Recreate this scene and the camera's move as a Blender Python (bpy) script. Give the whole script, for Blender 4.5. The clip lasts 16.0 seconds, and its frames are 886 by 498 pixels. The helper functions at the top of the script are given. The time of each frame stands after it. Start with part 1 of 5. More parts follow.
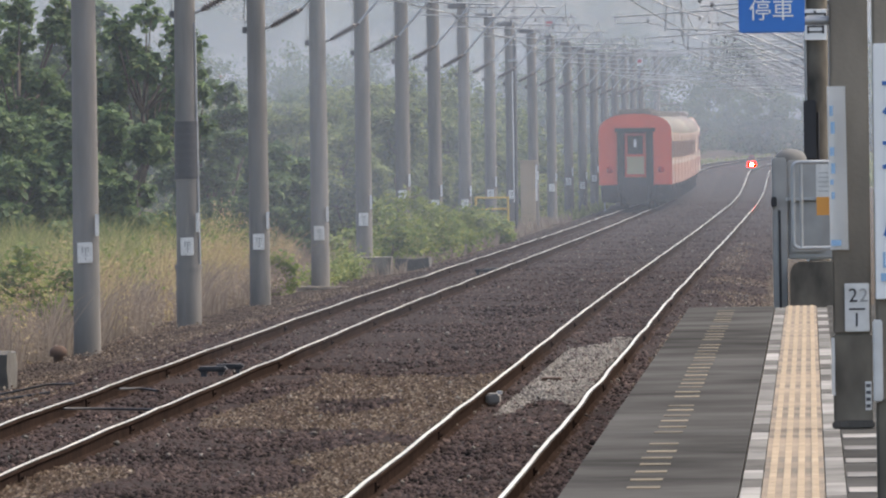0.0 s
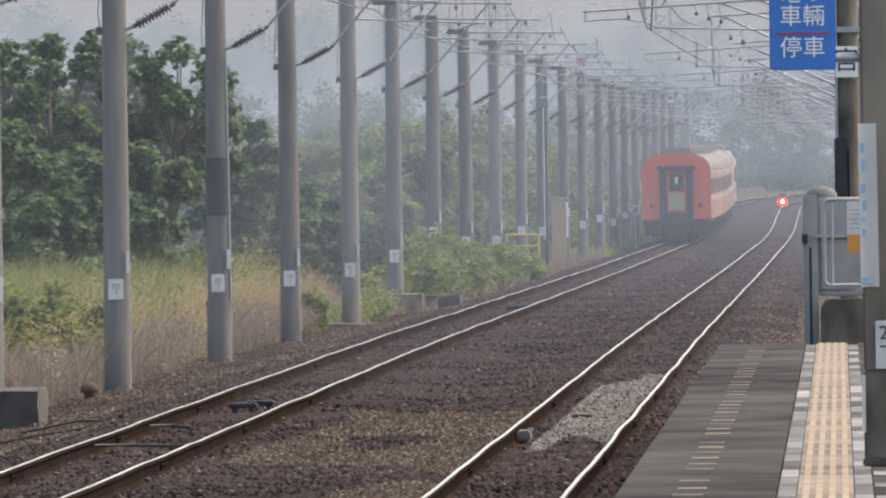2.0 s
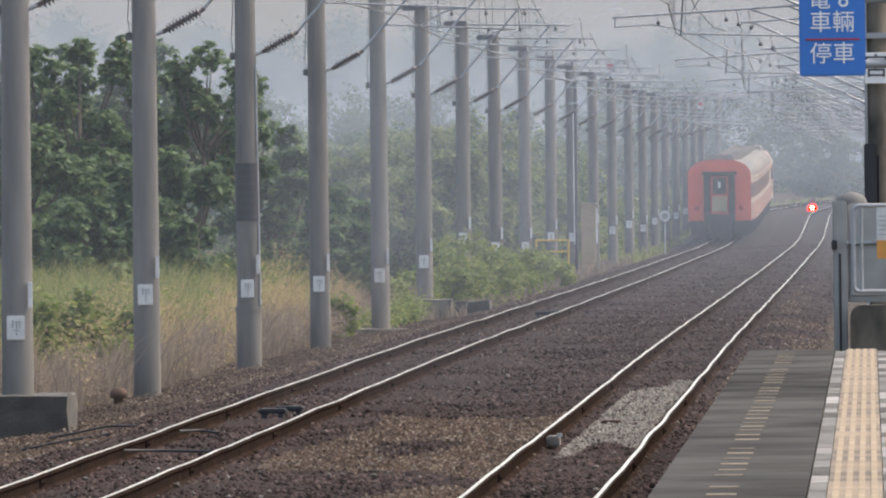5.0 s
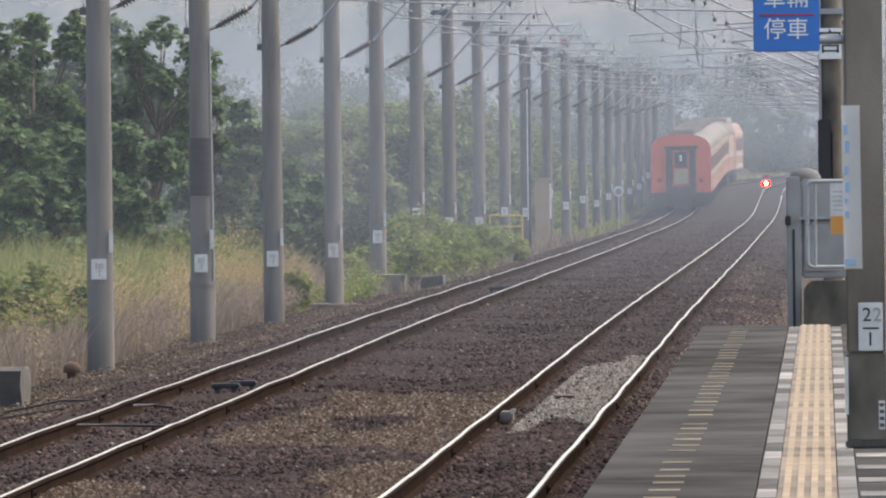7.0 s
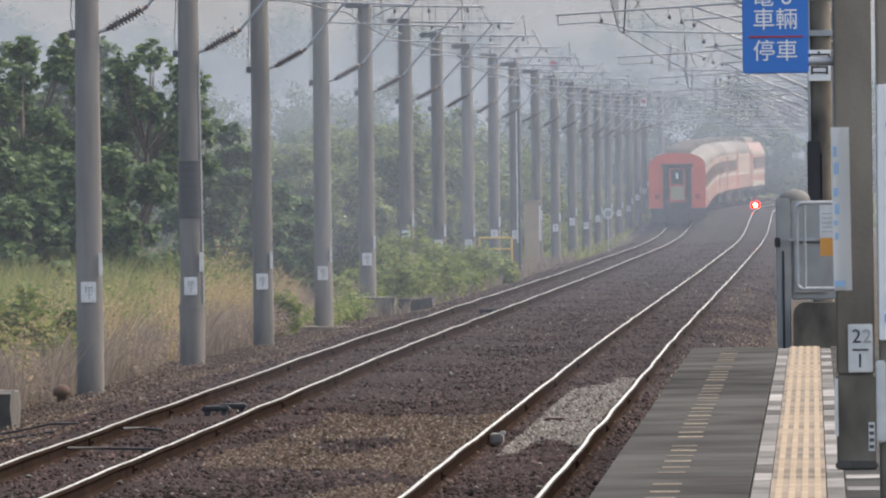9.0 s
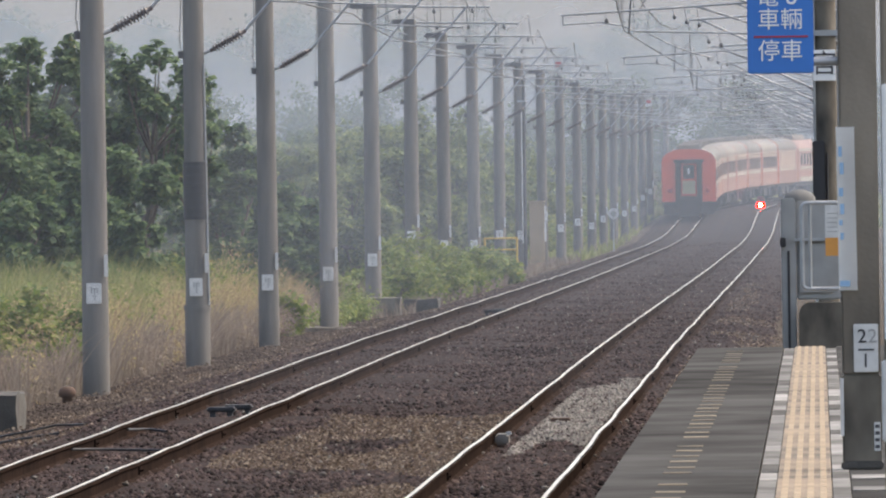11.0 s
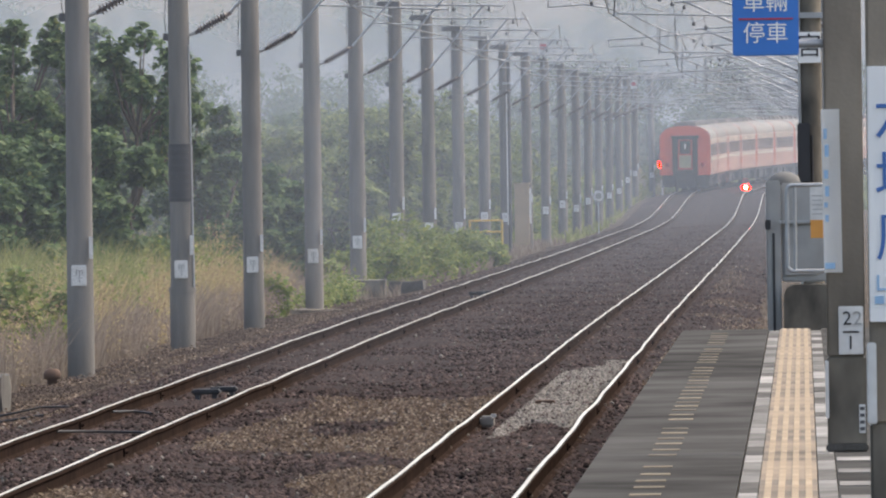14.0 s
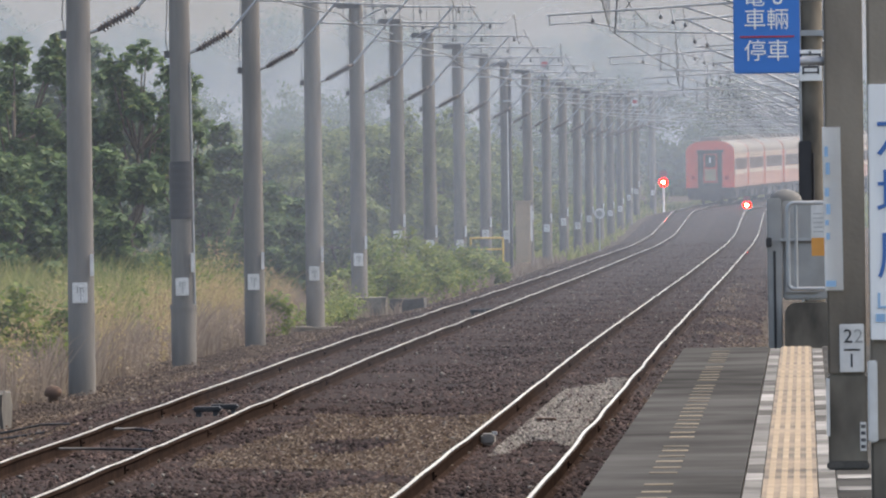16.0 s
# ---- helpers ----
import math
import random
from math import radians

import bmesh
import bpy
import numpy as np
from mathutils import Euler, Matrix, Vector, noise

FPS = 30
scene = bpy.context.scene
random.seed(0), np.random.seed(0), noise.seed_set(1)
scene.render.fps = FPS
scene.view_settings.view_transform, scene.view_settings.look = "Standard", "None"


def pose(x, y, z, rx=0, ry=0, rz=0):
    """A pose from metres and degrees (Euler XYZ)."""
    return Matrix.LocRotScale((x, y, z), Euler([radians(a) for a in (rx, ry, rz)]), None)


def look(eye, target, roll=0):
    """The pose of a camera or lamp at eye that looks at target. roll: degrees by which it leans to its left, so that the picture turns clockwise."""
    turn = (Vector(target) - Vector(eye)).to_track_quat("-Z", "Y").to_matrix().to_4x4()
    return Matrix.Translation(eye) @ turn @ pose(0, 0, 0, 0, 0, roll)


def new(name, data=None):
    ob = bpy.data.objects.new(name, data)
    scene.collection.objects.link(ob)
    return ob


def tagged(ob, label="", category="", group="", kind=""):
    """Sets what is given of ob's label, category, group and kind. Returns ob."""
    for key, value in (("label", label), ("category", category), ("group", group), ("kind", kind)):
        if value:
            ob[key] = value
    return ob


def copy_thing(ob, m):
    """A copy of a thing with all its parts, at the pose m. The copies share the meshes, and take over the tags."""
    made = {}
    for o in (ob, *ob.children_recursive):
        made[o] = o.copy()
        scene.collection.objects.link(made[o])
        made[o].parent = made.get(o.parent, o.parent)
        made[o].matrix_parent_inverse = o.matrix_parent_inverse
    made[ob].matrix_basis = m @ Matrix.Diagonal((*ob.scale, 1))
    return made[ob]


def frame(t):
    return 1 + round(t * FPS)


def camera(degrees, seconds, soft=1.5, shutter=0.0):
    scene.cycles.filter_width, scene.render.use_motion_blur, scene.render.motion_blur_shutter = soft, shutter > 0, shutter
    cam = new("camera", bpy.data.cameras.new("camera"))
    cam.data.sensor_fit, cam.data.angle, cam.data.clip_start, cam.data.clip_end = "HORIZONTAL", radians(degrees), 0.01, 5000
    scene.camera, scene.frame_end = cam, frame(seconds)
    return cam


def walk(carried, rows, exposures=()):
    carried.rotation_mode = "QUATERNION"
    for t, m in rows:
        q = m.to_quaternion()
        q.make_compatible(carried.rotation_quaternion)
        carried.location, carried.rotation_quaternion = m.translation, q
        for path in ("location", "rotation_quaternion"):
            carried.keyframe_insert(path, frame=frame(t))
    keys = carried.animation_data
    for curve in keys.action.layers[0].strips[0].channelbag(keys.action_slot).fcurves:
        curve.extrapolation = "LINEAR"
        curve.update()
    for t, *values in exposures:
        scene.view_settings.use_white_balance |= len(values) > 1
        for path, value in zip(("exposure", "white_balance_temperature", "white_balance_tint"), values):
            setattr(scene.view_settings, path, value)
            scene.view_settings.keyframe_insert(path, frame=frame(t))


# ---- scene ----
# Camera: a long lens held still on the platform, 2.56 m above the rail heads.
# x across the line (right is plus), y along the line, z up from the rail heads.
EYE = 2.56
cam = camera(2.6421, 16.0, soft=2.1)
AIM = [  # seconds, pitch, roll, yaw
    (0.0, -0.3250, 0.797, 1.0900),
    (0.5, -0.2928, 0.813, 1.0974),
    (1.0, -0.3039, 0.763, 1.1679),
    (1.5, -0.2549, 0.845, 1.2138),
    (2.0, -0.2138, 0.747, 1.1822),
    (2.5, -0.2251, 0.736, 1.2222),
    (3.0, -0.2308, 0.747, 1.2341),
    (3.5, -0.2320, 0.790, 1.2257),
    (6.0, -0.1769, 0.587, 1.2650),
    (6.5, -0.2440, 0.568, 1.2200),
    (7.0, -0.2718, 0.591, 1.1326),
    (7.5, -0.2135, 0.605, 1.1392),
    (8.0, -0.2236, 0.598, 1.0810),
    (8.5, -0.2067, 0.650, 1.0815),
    (11.0, -0.2034, 0.799, 1.1167),
    (11.5, -0.2324, 0.796, 1.0386),
    (12.0, -0.2306, 0.892, 1.0695),
    (12.5, -0.2120, 0.890, 1.1055),
    (13.0, -0.2400, 0.816, 1.0855),
    (13.5, -0.2800, 0.798, 1.0928),
    (14.0, -0.2572, 0.786, 1.0720),
    (14.5, -0.2532, 0.750, 1.0480),
    (15.0, -0.2439, 0.800, 1.0391),
    (15.5, -0.2083, 0.838, 1.0581),
    (16.0, -0.2048, 0.748, 1.0752),
]
walk(cam, [(t, pose(0, 0, EYE, 90 + p, r, w)) for t, p, r, w in AIM], [(0, 1.31, 7200, 9), (16, 1.31, 7200, 9)])

# ---------------------------------------------------------------- light
world = bpy.data.worlds.new("world")
scene.world = world
world.use_nodes = True
nt = world.node_tree
sky = nt.nodes.new("ShaderNodeTexSky")
sky.sky_type, sky.sun_disc = "NISHITA", False
sky.sun_elevation, sky.sun_rotation = radians(56), radians(67)
sky.dust_density = 4.0
nt.links.new(sky.outputs[0], nt.nodes["Background"].inputs[0])
nt.nodes["Background"].inputs[1].default_value = 0.15
sun = new("sun", bpy.data.lights.new("sun", "SUN"))
sun.data.energy, sun.data.angle, sun.data.color = 0.75, radians(40), (1.0, 0.93, 0.84)
sun.matrix_world = look((0, 0, 0), (-0.52, -0.22, -0.83))


# ---------------------------------------------------------------- materials
def mat(name, color, color2=None, scale=6.0, rough=0.7, metal=0.0, bump=0.0, bump_scale=40.0, island=0.0, obj_rand=0.0, detail=5.0, stretch=(1, 1, 1), spec=0.5):
    """Two-tone noise colour, a fine relief, and optional variation per island or per object."""
    m = bpy.data.materials.new(name)
    m.use_nodes = True
    n, l = m.node_tree.nodes, m.node_tree.links
    b = n["Principled BSDF"]
    b.inputs["Roughness"].default_value, b.inputs["Metallic"].default_value = rough, metal
    b.inputs["Specular IOR Level"].default_value = spec
    geo = n.new("ShaderNodeNewGeometry")
    mp = n.new("ShaderNodeMapping")
    mp.inputs["Scale"].default_value = stretch
    l.new(geo.outputs["Position"], mp.inputs[0])
    tex = n.new("ShaderNodeTexNoise")
    tex.inputs["Scale"].default_value, tex.inputs["Detail"].default_value = scale, detail
    l.new(mp.outputs[0], tex.inputs["Vector"])
    big = n.new("ShaderNodeTexNoise")
    big.inputs["Scale"].default_value, big.inputs["Detail"].default_value = scale * 0.13, 3.0
    l.new(mp.outputs[0], big.inputs["Vector"])
    add = n.new("ShaderNodeMath")
    add.operation = "MULTIPLY_ADD"
    add.inputs[1].default_value = 0.55
    l.new(tex.outputs[0], add.inputs[0])
    half = n.new("ShaderNodeMath")
    half.operation = "MULTIPLY"
    half.inputs[1].default_value = 0.45
    l.new(big.outputs[0], half.inputs[0])
    l.new(half.outputs[0], add.inputs[2])
    ramp = n.new("ShaderNodeValToRGB")
    ramp.color_ramp.elements[0].position, ramp.color_ramp.elements[1].position = 0.34, 0.66
    ramp.color_ramp.elements[0].color = (*(color2 or color), 1)
    ramp.color_ramp.elements[1].color = (*color, 1)
    l.new(add.outputs[0], ramp.inputs[0])
    out = ramp.outputs[0]
    if island or obj_rand:
        src = geo.outputs["Random Per Island"] if island else n.new("ShaderNodeObjectInfo").outputs["Random"]
        hsv = n.new("ShaderNodeHueSaturation")
        rng = n.new("ShaderNodeMapRange")
        amount = island or obj_rand
        rng.inputs[3].default_value, rng.inputs[4].default_value = 1 - amount, 1 + amount
        l.new(src, rng.inputs[0])
        l.new(rng.outputs[0], hsv.inputs["Value"])
        l.new(out, hsv.inputs["Color"])
        out = hsv.outputs[0]
    l.new(out, b.inputs["Base Color"])
    if bump:
        bt = n.new("ShaderNodeTexNoise")
        bt.inputs["Scale"].default_value, bt.inputs["Detail"].default_value = bump_scale, 4.0
        l.new(geo.outputs["Position"], bt.inputs["Vector"])
        bp = n.new("ShaderNodeBump")
        bp.inputs["Strength"].default_value, bp.inputs["Distance"].default_value = bump, 0.02
        l.new(bt.outputs[0], bp.inputs["Height"])
        l.new(bp.outputs[0], b.inputs["Normal"])
    return m


def lamp_mat(name, color, strength):
    m = bpy.data.materials.new(name)
    m.use_nodes = True
    b = m.node_tree.nodes["Principled BSDF"]
    b.inputs["Base Color"].default_value = (*color, 1)
    b.inputs["Emission Color"].default_value, b.inputs["Emission Strength"].default_value = (*color, 1), strength
    return m


M_BALLAST = mat("ballast_earth", (0.04, 0.030, 0.028), (0.019, 0.015, 0.0145), 5.0, 1.0, spec=0.05, bump=0.6, bump_scale=14)
M_STONE = mat("ballast_stone", (0.073, 0.053, 0.049), (0.028, 0.021, 0.0205), 0.9, 0.95, island=0.75, spec=0.1)
M_SHOULDER = mat("shoulder_stone", (0.088, 0.067, 0.055), (0.038, 0.03, 0.026), 0.9, 0.95, island=0.6, spec=0.1)
M_PALE_STONE = mat("pale_stone", (0.21, 0.195, 0.175), (0.095, 0.085, 0.075), 2.0, 0.9, island=0.45)
M_SOIL = mat("soil", (0.085, 0.066, 0.048), (0.045, 0.036, 0.028), 0.6, 1.0, spec=0.05)
M_RAIL_SIDE = mat("rusty_rail", (0.038, 0.0255, 0.021), (0.018, 0.0135, 0.012), 3.0, 1.0, spec=0.0)
M_RAIL_TOP = mat("polished_rail", (0.95, 0.81, 0.64), (0.55, 0.44, 0.33), 0.7, 0.33, metal=1.0, stretch=(1, 0.6, 1))
M_RAIL_BAND = mat("mirror_worn_rail", (0.97, 0.86, 0.74), (0.8, 0.7, 0.6), 0.7, 0.06, metal=1.0, stretch=(1, 0.6, 1))
M_CONCRETE = mat("spun_concrete", (0.205, 0.19, 0.174), (0.108, 0.102, 0.095), 5.0, 0.9, bump=0.3, stretch=(1, 1, 0.12), obj_rand=0.1, spec=0.2)
M_OLD_CONCRETE = mat("weathered_concrete", (0.34, 0.29, 0.23), (0.115, 0.098, 0.078), 2.2, 0.9, bump=0.15, stretch=(1, 1, 0.4))
M_PAVING = mat("platform_paving", (0.098, 0.098, 0.096), (0.03, 0.03, 0.0295), 0.9, 0.95, stretch=(1.1, 0.45, 1), obj_rand=0.04, spec=0.0)
M_TACTILE = mat("tactile_cream", (0.37, 0.29, 0.20), (0.24, 0.19, 0.132), 3.0, 0.8, obj_rand=0.12, spec=0.2)
M_DIRTY_WHITE = mat("dirty_white_block", (0.27, 0.262, 0.25), (0.10, 0.098, 0.094), 1.6, 0.9, stretch=(2, 0.5, 1), obj_rand=0.3, spec=0.1)
M_BARE = mat("bare_block", (0.185, 0.182, 0.175), (0.075, 0.074, 0.072), 1.6, 0.95, stretch=(2, 0.5, 1), obj_rand=0.3, spec=0.0)
M_DASH = mat("worn_cream_paint", (0.21, 0.178, 0.132), (0.09, 0.079, 0.062), 5.0, 0.9, obj_rand=0.3, spec=0.1)
M_TACTILE_BASE = mat("shaded_tactile_groove", (0.29, 0.225, 0.158), (0.10, 0.08, 0.06), 1.6, 0.9, stretch=(1, 0.35, 1))
M_WHITE = mat("white_paint", (0.72, 0.71, 0.69), (0.52, 0.51, 0.49), 9.0, 0.6)
M_STEEL = mat("galvanised_steel", (0.42, 0.43, 0.44), (0.30, 0.31, 0.32), 6.0, 0.5, metal=0.6)
M_DARK_STEEL = mat("dark_steel", (0.10, 0.10, 0.11), (0.06, 0.06, 0.065), 6.0, 0.6, metal=0.4)
M_WIRE = mat("weathered_copper", (0.10, 0.10, 0.10), (0.07, 0.07, 0.07), 2.0, 0.6, metal=0.5)
M_INSULATOR = mat("brown_porcelain", (0.06, 0.035, 0.03), (0.04, 0.025, 0.022), 8.0, 0.3)
M_BLACK = mat("black_plastic", (0.018, 0.018, 0.022), (0.03, 0.03, 0.034), 6.0, 0.6)
M_CABINET = mat("grey_cabinet_paint", (0.35, 0.348, 0.338), (0.25, 0.249, 0.242), 4.0, 0.55)
M_DOME = mat("grey_weathered_cover", (0.16, 0.16, 0.158), (0.11, 0.11, 0.108), 4.0, 0.8, spec=0.2)
M_ORANGE = mat("orange_coach_paint", (0.74, 0.10, 0.045), (0.62, 0.08, 0.036), 1.2, 0.4, obj_rand=0.06)
M_ORANGE_DUSTY = mat("dusty_orange_paint", (0.31, 0.15, 0.108), (0.235, 0.115, 0.085), 1.2, 0.5, obj_rand=0.1)
M_CREAM = mat("cream_coach_paint", (0.42, 0.355, 0.285), (0.31, 0.262, 0.21), 1.2, 0.45, obj_rand=0.06)
M_ROOF = mat("dusty_coach_roof", (0.205, 0.172, 0.14), (0.105, 0.09, 0.074), 1.0, 0.7, obj_rand=0.35)
M_GLASS = mat("dark_coach_glass", (0.02, 0.024, 0.026), (0.03, 0.034, 0.036), 1.0, 0.12)
M_UNDER = mat("sooty_underframe", (0.035, 0.03, 0.028), (0.018, 0.016, 0.016), 3.0, 0.85)
M_SIGN_BLUE = mat("sign_blue", (0.045, 0.215, 0.63), (0.035, 0.18, 0.55), 3.0, 0.45)
M_SOOT_CONCRETE = mat("blackened_concrete", (0.10, 0.092, 0.082), (0.045, 0.042, 0.04), 3.0, 0.95, bump=0.4)
M_GRIME = mat("tile_grime", (0.16, 0.13, 0.10), (0.075, 0.062, 0.05), 3.0, 0.95)
M_STAIN = mat("damp_concrete", (0.20, 0.175, 0.14), (0.035, 0.032, 0.028), 4.0, 0.9, stretch=(1, 1, 0.5))
M_RED = mat("sign_red", (0.42, 0.04, 0.06), None, 3.0, 0.5)
M_INK = mat("sign_ink", (0.03, 0.03, 0.035), None, 3.0, 0.6)
M_LAMP = lamp_mat("red_lamp", (1.0, 0.10, 0.08), 50.0)
# Glow of the lens rim, which stands in for the lamp's red halo.
M_LAMP_RIM = lamp_mat("red_lens_halo", (1.0, 0.0005, 0.0009), 150.0)
M_HILL = mat("far_forest", (0.09, 0.12, 0.06), (0.045, 0.07, 0.04), 0.05, 0.95)



def leaf_mat(name, stops, rough=0.55):
    """Leaf colour drawn per leaf from a ramp, with some light let through."""
    m = bpy.data.materials.new(name)
    m.use_nodes = True
    n, l = m.node_tree.nodes, m.node_tree.links
    b = n["Principled BSDF"]
    b.inputs["Roughness"].default_value, b.inputs["Specular IOR Level"].default_value = rough, 0.15
    geo = n.new("ShaderNodeNewGeometry")
    tex = n.new("ShaderNodeTexNoise")
    tex.inputs["Scale"].default_value = 0.9
    l.new(geo.outputs["Position"], tex.inputs["Vector"])
    mix = n.new("ShaderNodeMath")
    mix.operation = "MULTIPLY_ADD"
    mix.inputs[1].default_value = 0.6
    l.new(geo.outputs["Random Per Island"], mix.inputs[0])
    part_of = n.new("ShaderNodeMath")
    part_of.operation = "MULTIPLY"
    part_of.inputs[1].default_value = 0.4
    l.new(tex.outputs[0], part_of.inputs[0])
    l.new(part_of.outputs[0], mix.inputs[2])
    ramp = n.new("ShaderNodeValToRGB")
    while len(ramp.color_ramp.elements) < len(stops):
        ramp.color_ramp.elements.new(0.5)
    for e, (p, c) in zip(ramp.color_ramp.elements, stops):
        e.position, e.color = p, (*c, 1)
    l.new(mix.outputs[0], ramp.inputs[0])
    l.new(ramp.outputs[0], b.inputs["Base Color"])
    thin = n.new("ShaderNodeBsdfTranslucent")
    l.new(ramp.outputs[0], thin.inputs[0])
    both = n.new("ShaderNodeMixShader")
    both.inputs[0].default_value = 0.42
    l.new(b.outputs[0], both.inputs[1])
    l.new(thin.outputs[0], both.inputs[2])
    l.new(both.outputs[0], n["Material Output"].inputs[0])
    return m


def haze_sheet_mat(name, share, base):
    """Painted haze for a flat sheet across the line, clear at the rails and thinning out above the trees: mostly clear,
    a share of it scatters daylight, in slow uneven drifts.
    """
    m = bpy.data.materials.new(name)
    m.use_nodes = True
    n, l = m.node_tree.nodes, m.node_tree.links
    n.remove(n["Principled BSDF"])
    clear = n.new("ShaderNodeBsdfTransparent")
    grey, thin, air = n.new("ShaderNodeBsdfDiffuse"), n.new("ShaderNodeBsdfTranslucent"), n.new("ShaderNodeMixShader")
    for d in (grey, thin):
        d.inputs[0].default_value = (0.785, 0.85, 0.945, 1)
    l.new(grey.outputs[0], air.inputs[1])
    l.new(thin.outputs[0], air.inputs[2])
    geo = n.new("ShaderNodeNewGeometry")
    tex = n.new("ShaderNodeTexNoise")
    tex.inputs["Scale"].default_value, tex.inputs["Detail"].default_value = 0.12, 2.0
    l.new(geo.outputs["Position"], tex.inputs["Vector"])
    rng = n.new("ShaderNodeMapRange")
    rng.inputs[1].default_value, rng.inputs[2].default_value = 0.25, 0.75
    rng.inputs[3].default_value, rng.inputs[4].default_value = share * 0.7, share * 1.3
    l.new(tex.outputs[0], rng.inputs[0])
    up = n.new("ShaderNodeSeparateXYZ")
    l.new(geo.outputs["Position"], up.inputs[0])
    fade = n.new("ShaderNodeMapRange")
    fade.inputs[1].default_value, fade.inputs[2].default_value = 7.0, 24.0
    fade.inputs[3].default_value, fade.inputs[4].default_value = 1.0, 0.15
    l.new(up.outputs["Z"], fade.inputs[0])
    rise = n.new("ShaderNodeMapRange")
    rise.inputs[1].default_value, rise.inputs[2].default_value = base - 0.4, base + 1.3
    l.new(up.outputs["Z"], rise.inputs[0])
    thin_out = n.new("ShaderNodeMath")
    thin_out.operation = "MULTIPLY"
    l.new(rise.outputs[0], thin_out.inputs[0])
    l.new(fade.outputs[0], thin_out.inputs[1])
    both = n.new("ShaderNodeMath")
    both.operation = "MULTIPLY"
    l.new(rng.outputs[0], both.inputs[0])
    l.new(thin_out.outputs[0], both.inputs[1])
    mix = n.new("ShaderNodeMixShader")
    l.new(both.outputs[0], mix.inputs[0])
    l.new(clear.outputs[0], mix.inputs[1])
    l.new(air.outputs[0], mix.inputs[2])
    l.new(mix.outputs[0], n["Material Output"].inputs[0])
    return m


M_LEAF_DARK = leaf_mat("broad_leaf", [(0.1, (0.046, 0.083, 0.042)), (0.5, (0.094, 0.15, 0.066)), (0.8, (0.152, 0.215, 0.09)), (0.975, (0.36, 0.29, 0.06))])
M_LEAF_MID = leaf_mat("scrub_leaf", [(0.1, (0.07, 0.10, 0.045)), (0.5, (0.145, 0.185, 0.068)), (0.9, (0.24, 0.275, 0.10))])
M_LEAF_BUSH = leaf_mat("bush_leaf", [(0.1, (0.075, 0.115, 0.033)), (0.5, (0.155, 0.205, 0.052)), (0.9, (0.29, 0.29, 0.095))])
M_LEAF_FAR = leaf_mat("far_leaf", [(0.1, (0.036, 0.066, 0.026)), (0.9, (0.08, 0.125, 0.044))])
M_GRASS = leaf_mat("dry_grass", [(0.12, (0.15, 0.11, 0.075)), (0.4, (0.32, 0.245, 0.145)), (0.65, (0.46, 0.36, 0.19)), (0.9, (0.27, 0.265, 0.105))], 0.7)
M_GREY_GRASS = leaf_mat("grey_dry_grass", [(0.12, (0.13, 0.10, 0.085)), (0.5, (0.23, 0.185, 0.15)), (0.9, (0.33, 0.27, 0.20))], 0.7)
M_GREEN_GRASS = leaf_mat("green_grass", [(0.12, (0.10, 0.13, 0.05)), (0.5, (0.21, 0.235, 0.09)), (0.9, (0.37, 0.34, 0.155))], 0.7)
M_LITTER = leaf_mat("leaf_litter", [(0.1, (0.045, 0.034, 0.028)), (0.6, (0.15, 0.112, 0.086)), (0.95, (0.43, 0.37, 0.3))], 0.8)
M_BARK = mat("bark", (0.13, 0.105, 0.08), (0.07, 0.055, 0.045), 6.0, 0.9, bump=0.4)
M_DOOR = mat("cream_door_paint", (0.52, 0.42, 0.24), (0.42, 0.34, 0.2), 2.0, 0.5)
M_TAN = mat("tan_coach_paint", (0.345, 0.235, 0.178), (0.265, 0.182, 0.137), 1.2, 0.42, obj_rand=0.06)
M_SEAT_BROWN = mat("beige_cabinet", (0.42, 0.31, 0.20), (0.32, 0.24, 0.155), 3.0, 0.7)
M_PAPER_ORANGE = mat("orange_card", (0.66, 0.30, 0.07), (0.56, 0.25, 0.06), 4.0, 0.7)
M_BANNER = mat("banner_cloth", (0.93, 0.91, 0.88), (0.86, 0.85, 0.83), 3.0, 0.6)
M_BLUE_INK = mat("blue_ink", (0.06, 0.16, 0.42), None, 3.0, 0.6)
M_PALE_INK = mat("pale_blue_ink", (0.30, 0.48, 0.68), None, 3.0, 0.6)
M_SIGN_WHITE = mat("sign_white", (0.92, 0.905, 0.88), (0.84, 0.83, 0.81), 4.0, 0.5)
M_YELLOW = mat("yellow_paint", (0.55, 0.36, 0.05), (0.45, 0.3, 0.05), 4.0, 0.6)
M_RUST = mat("rusty_iron", (0.10, 0.055, 0.035), (0.05, 0.03, 0.022), 9.0, 0.9)
M_TAIL = mat("tail_lens", (0.35, 0.012, 0.012), None, 3.0, 0.25)

# ---------------------------------------------------------------- mesh helpers
def bm_box(bm, x0, x1, y0, y1, z0, z1, mi=0):
    vs = [bm.verts.new((x, y, z)) for x in (x0, x1) for y in (y0, y1) for z in (z0, z1)]
    for q in ((0, 1, 3, 2), (4, 6, 7, 5), (0, 4, 5, 1), (2, 3, 7, 6), (0, 2, 6, 4), (1, 5, 7, 3)):
        bm.faces.new([vs[i] for i in q]).material_index = mi
    return vs


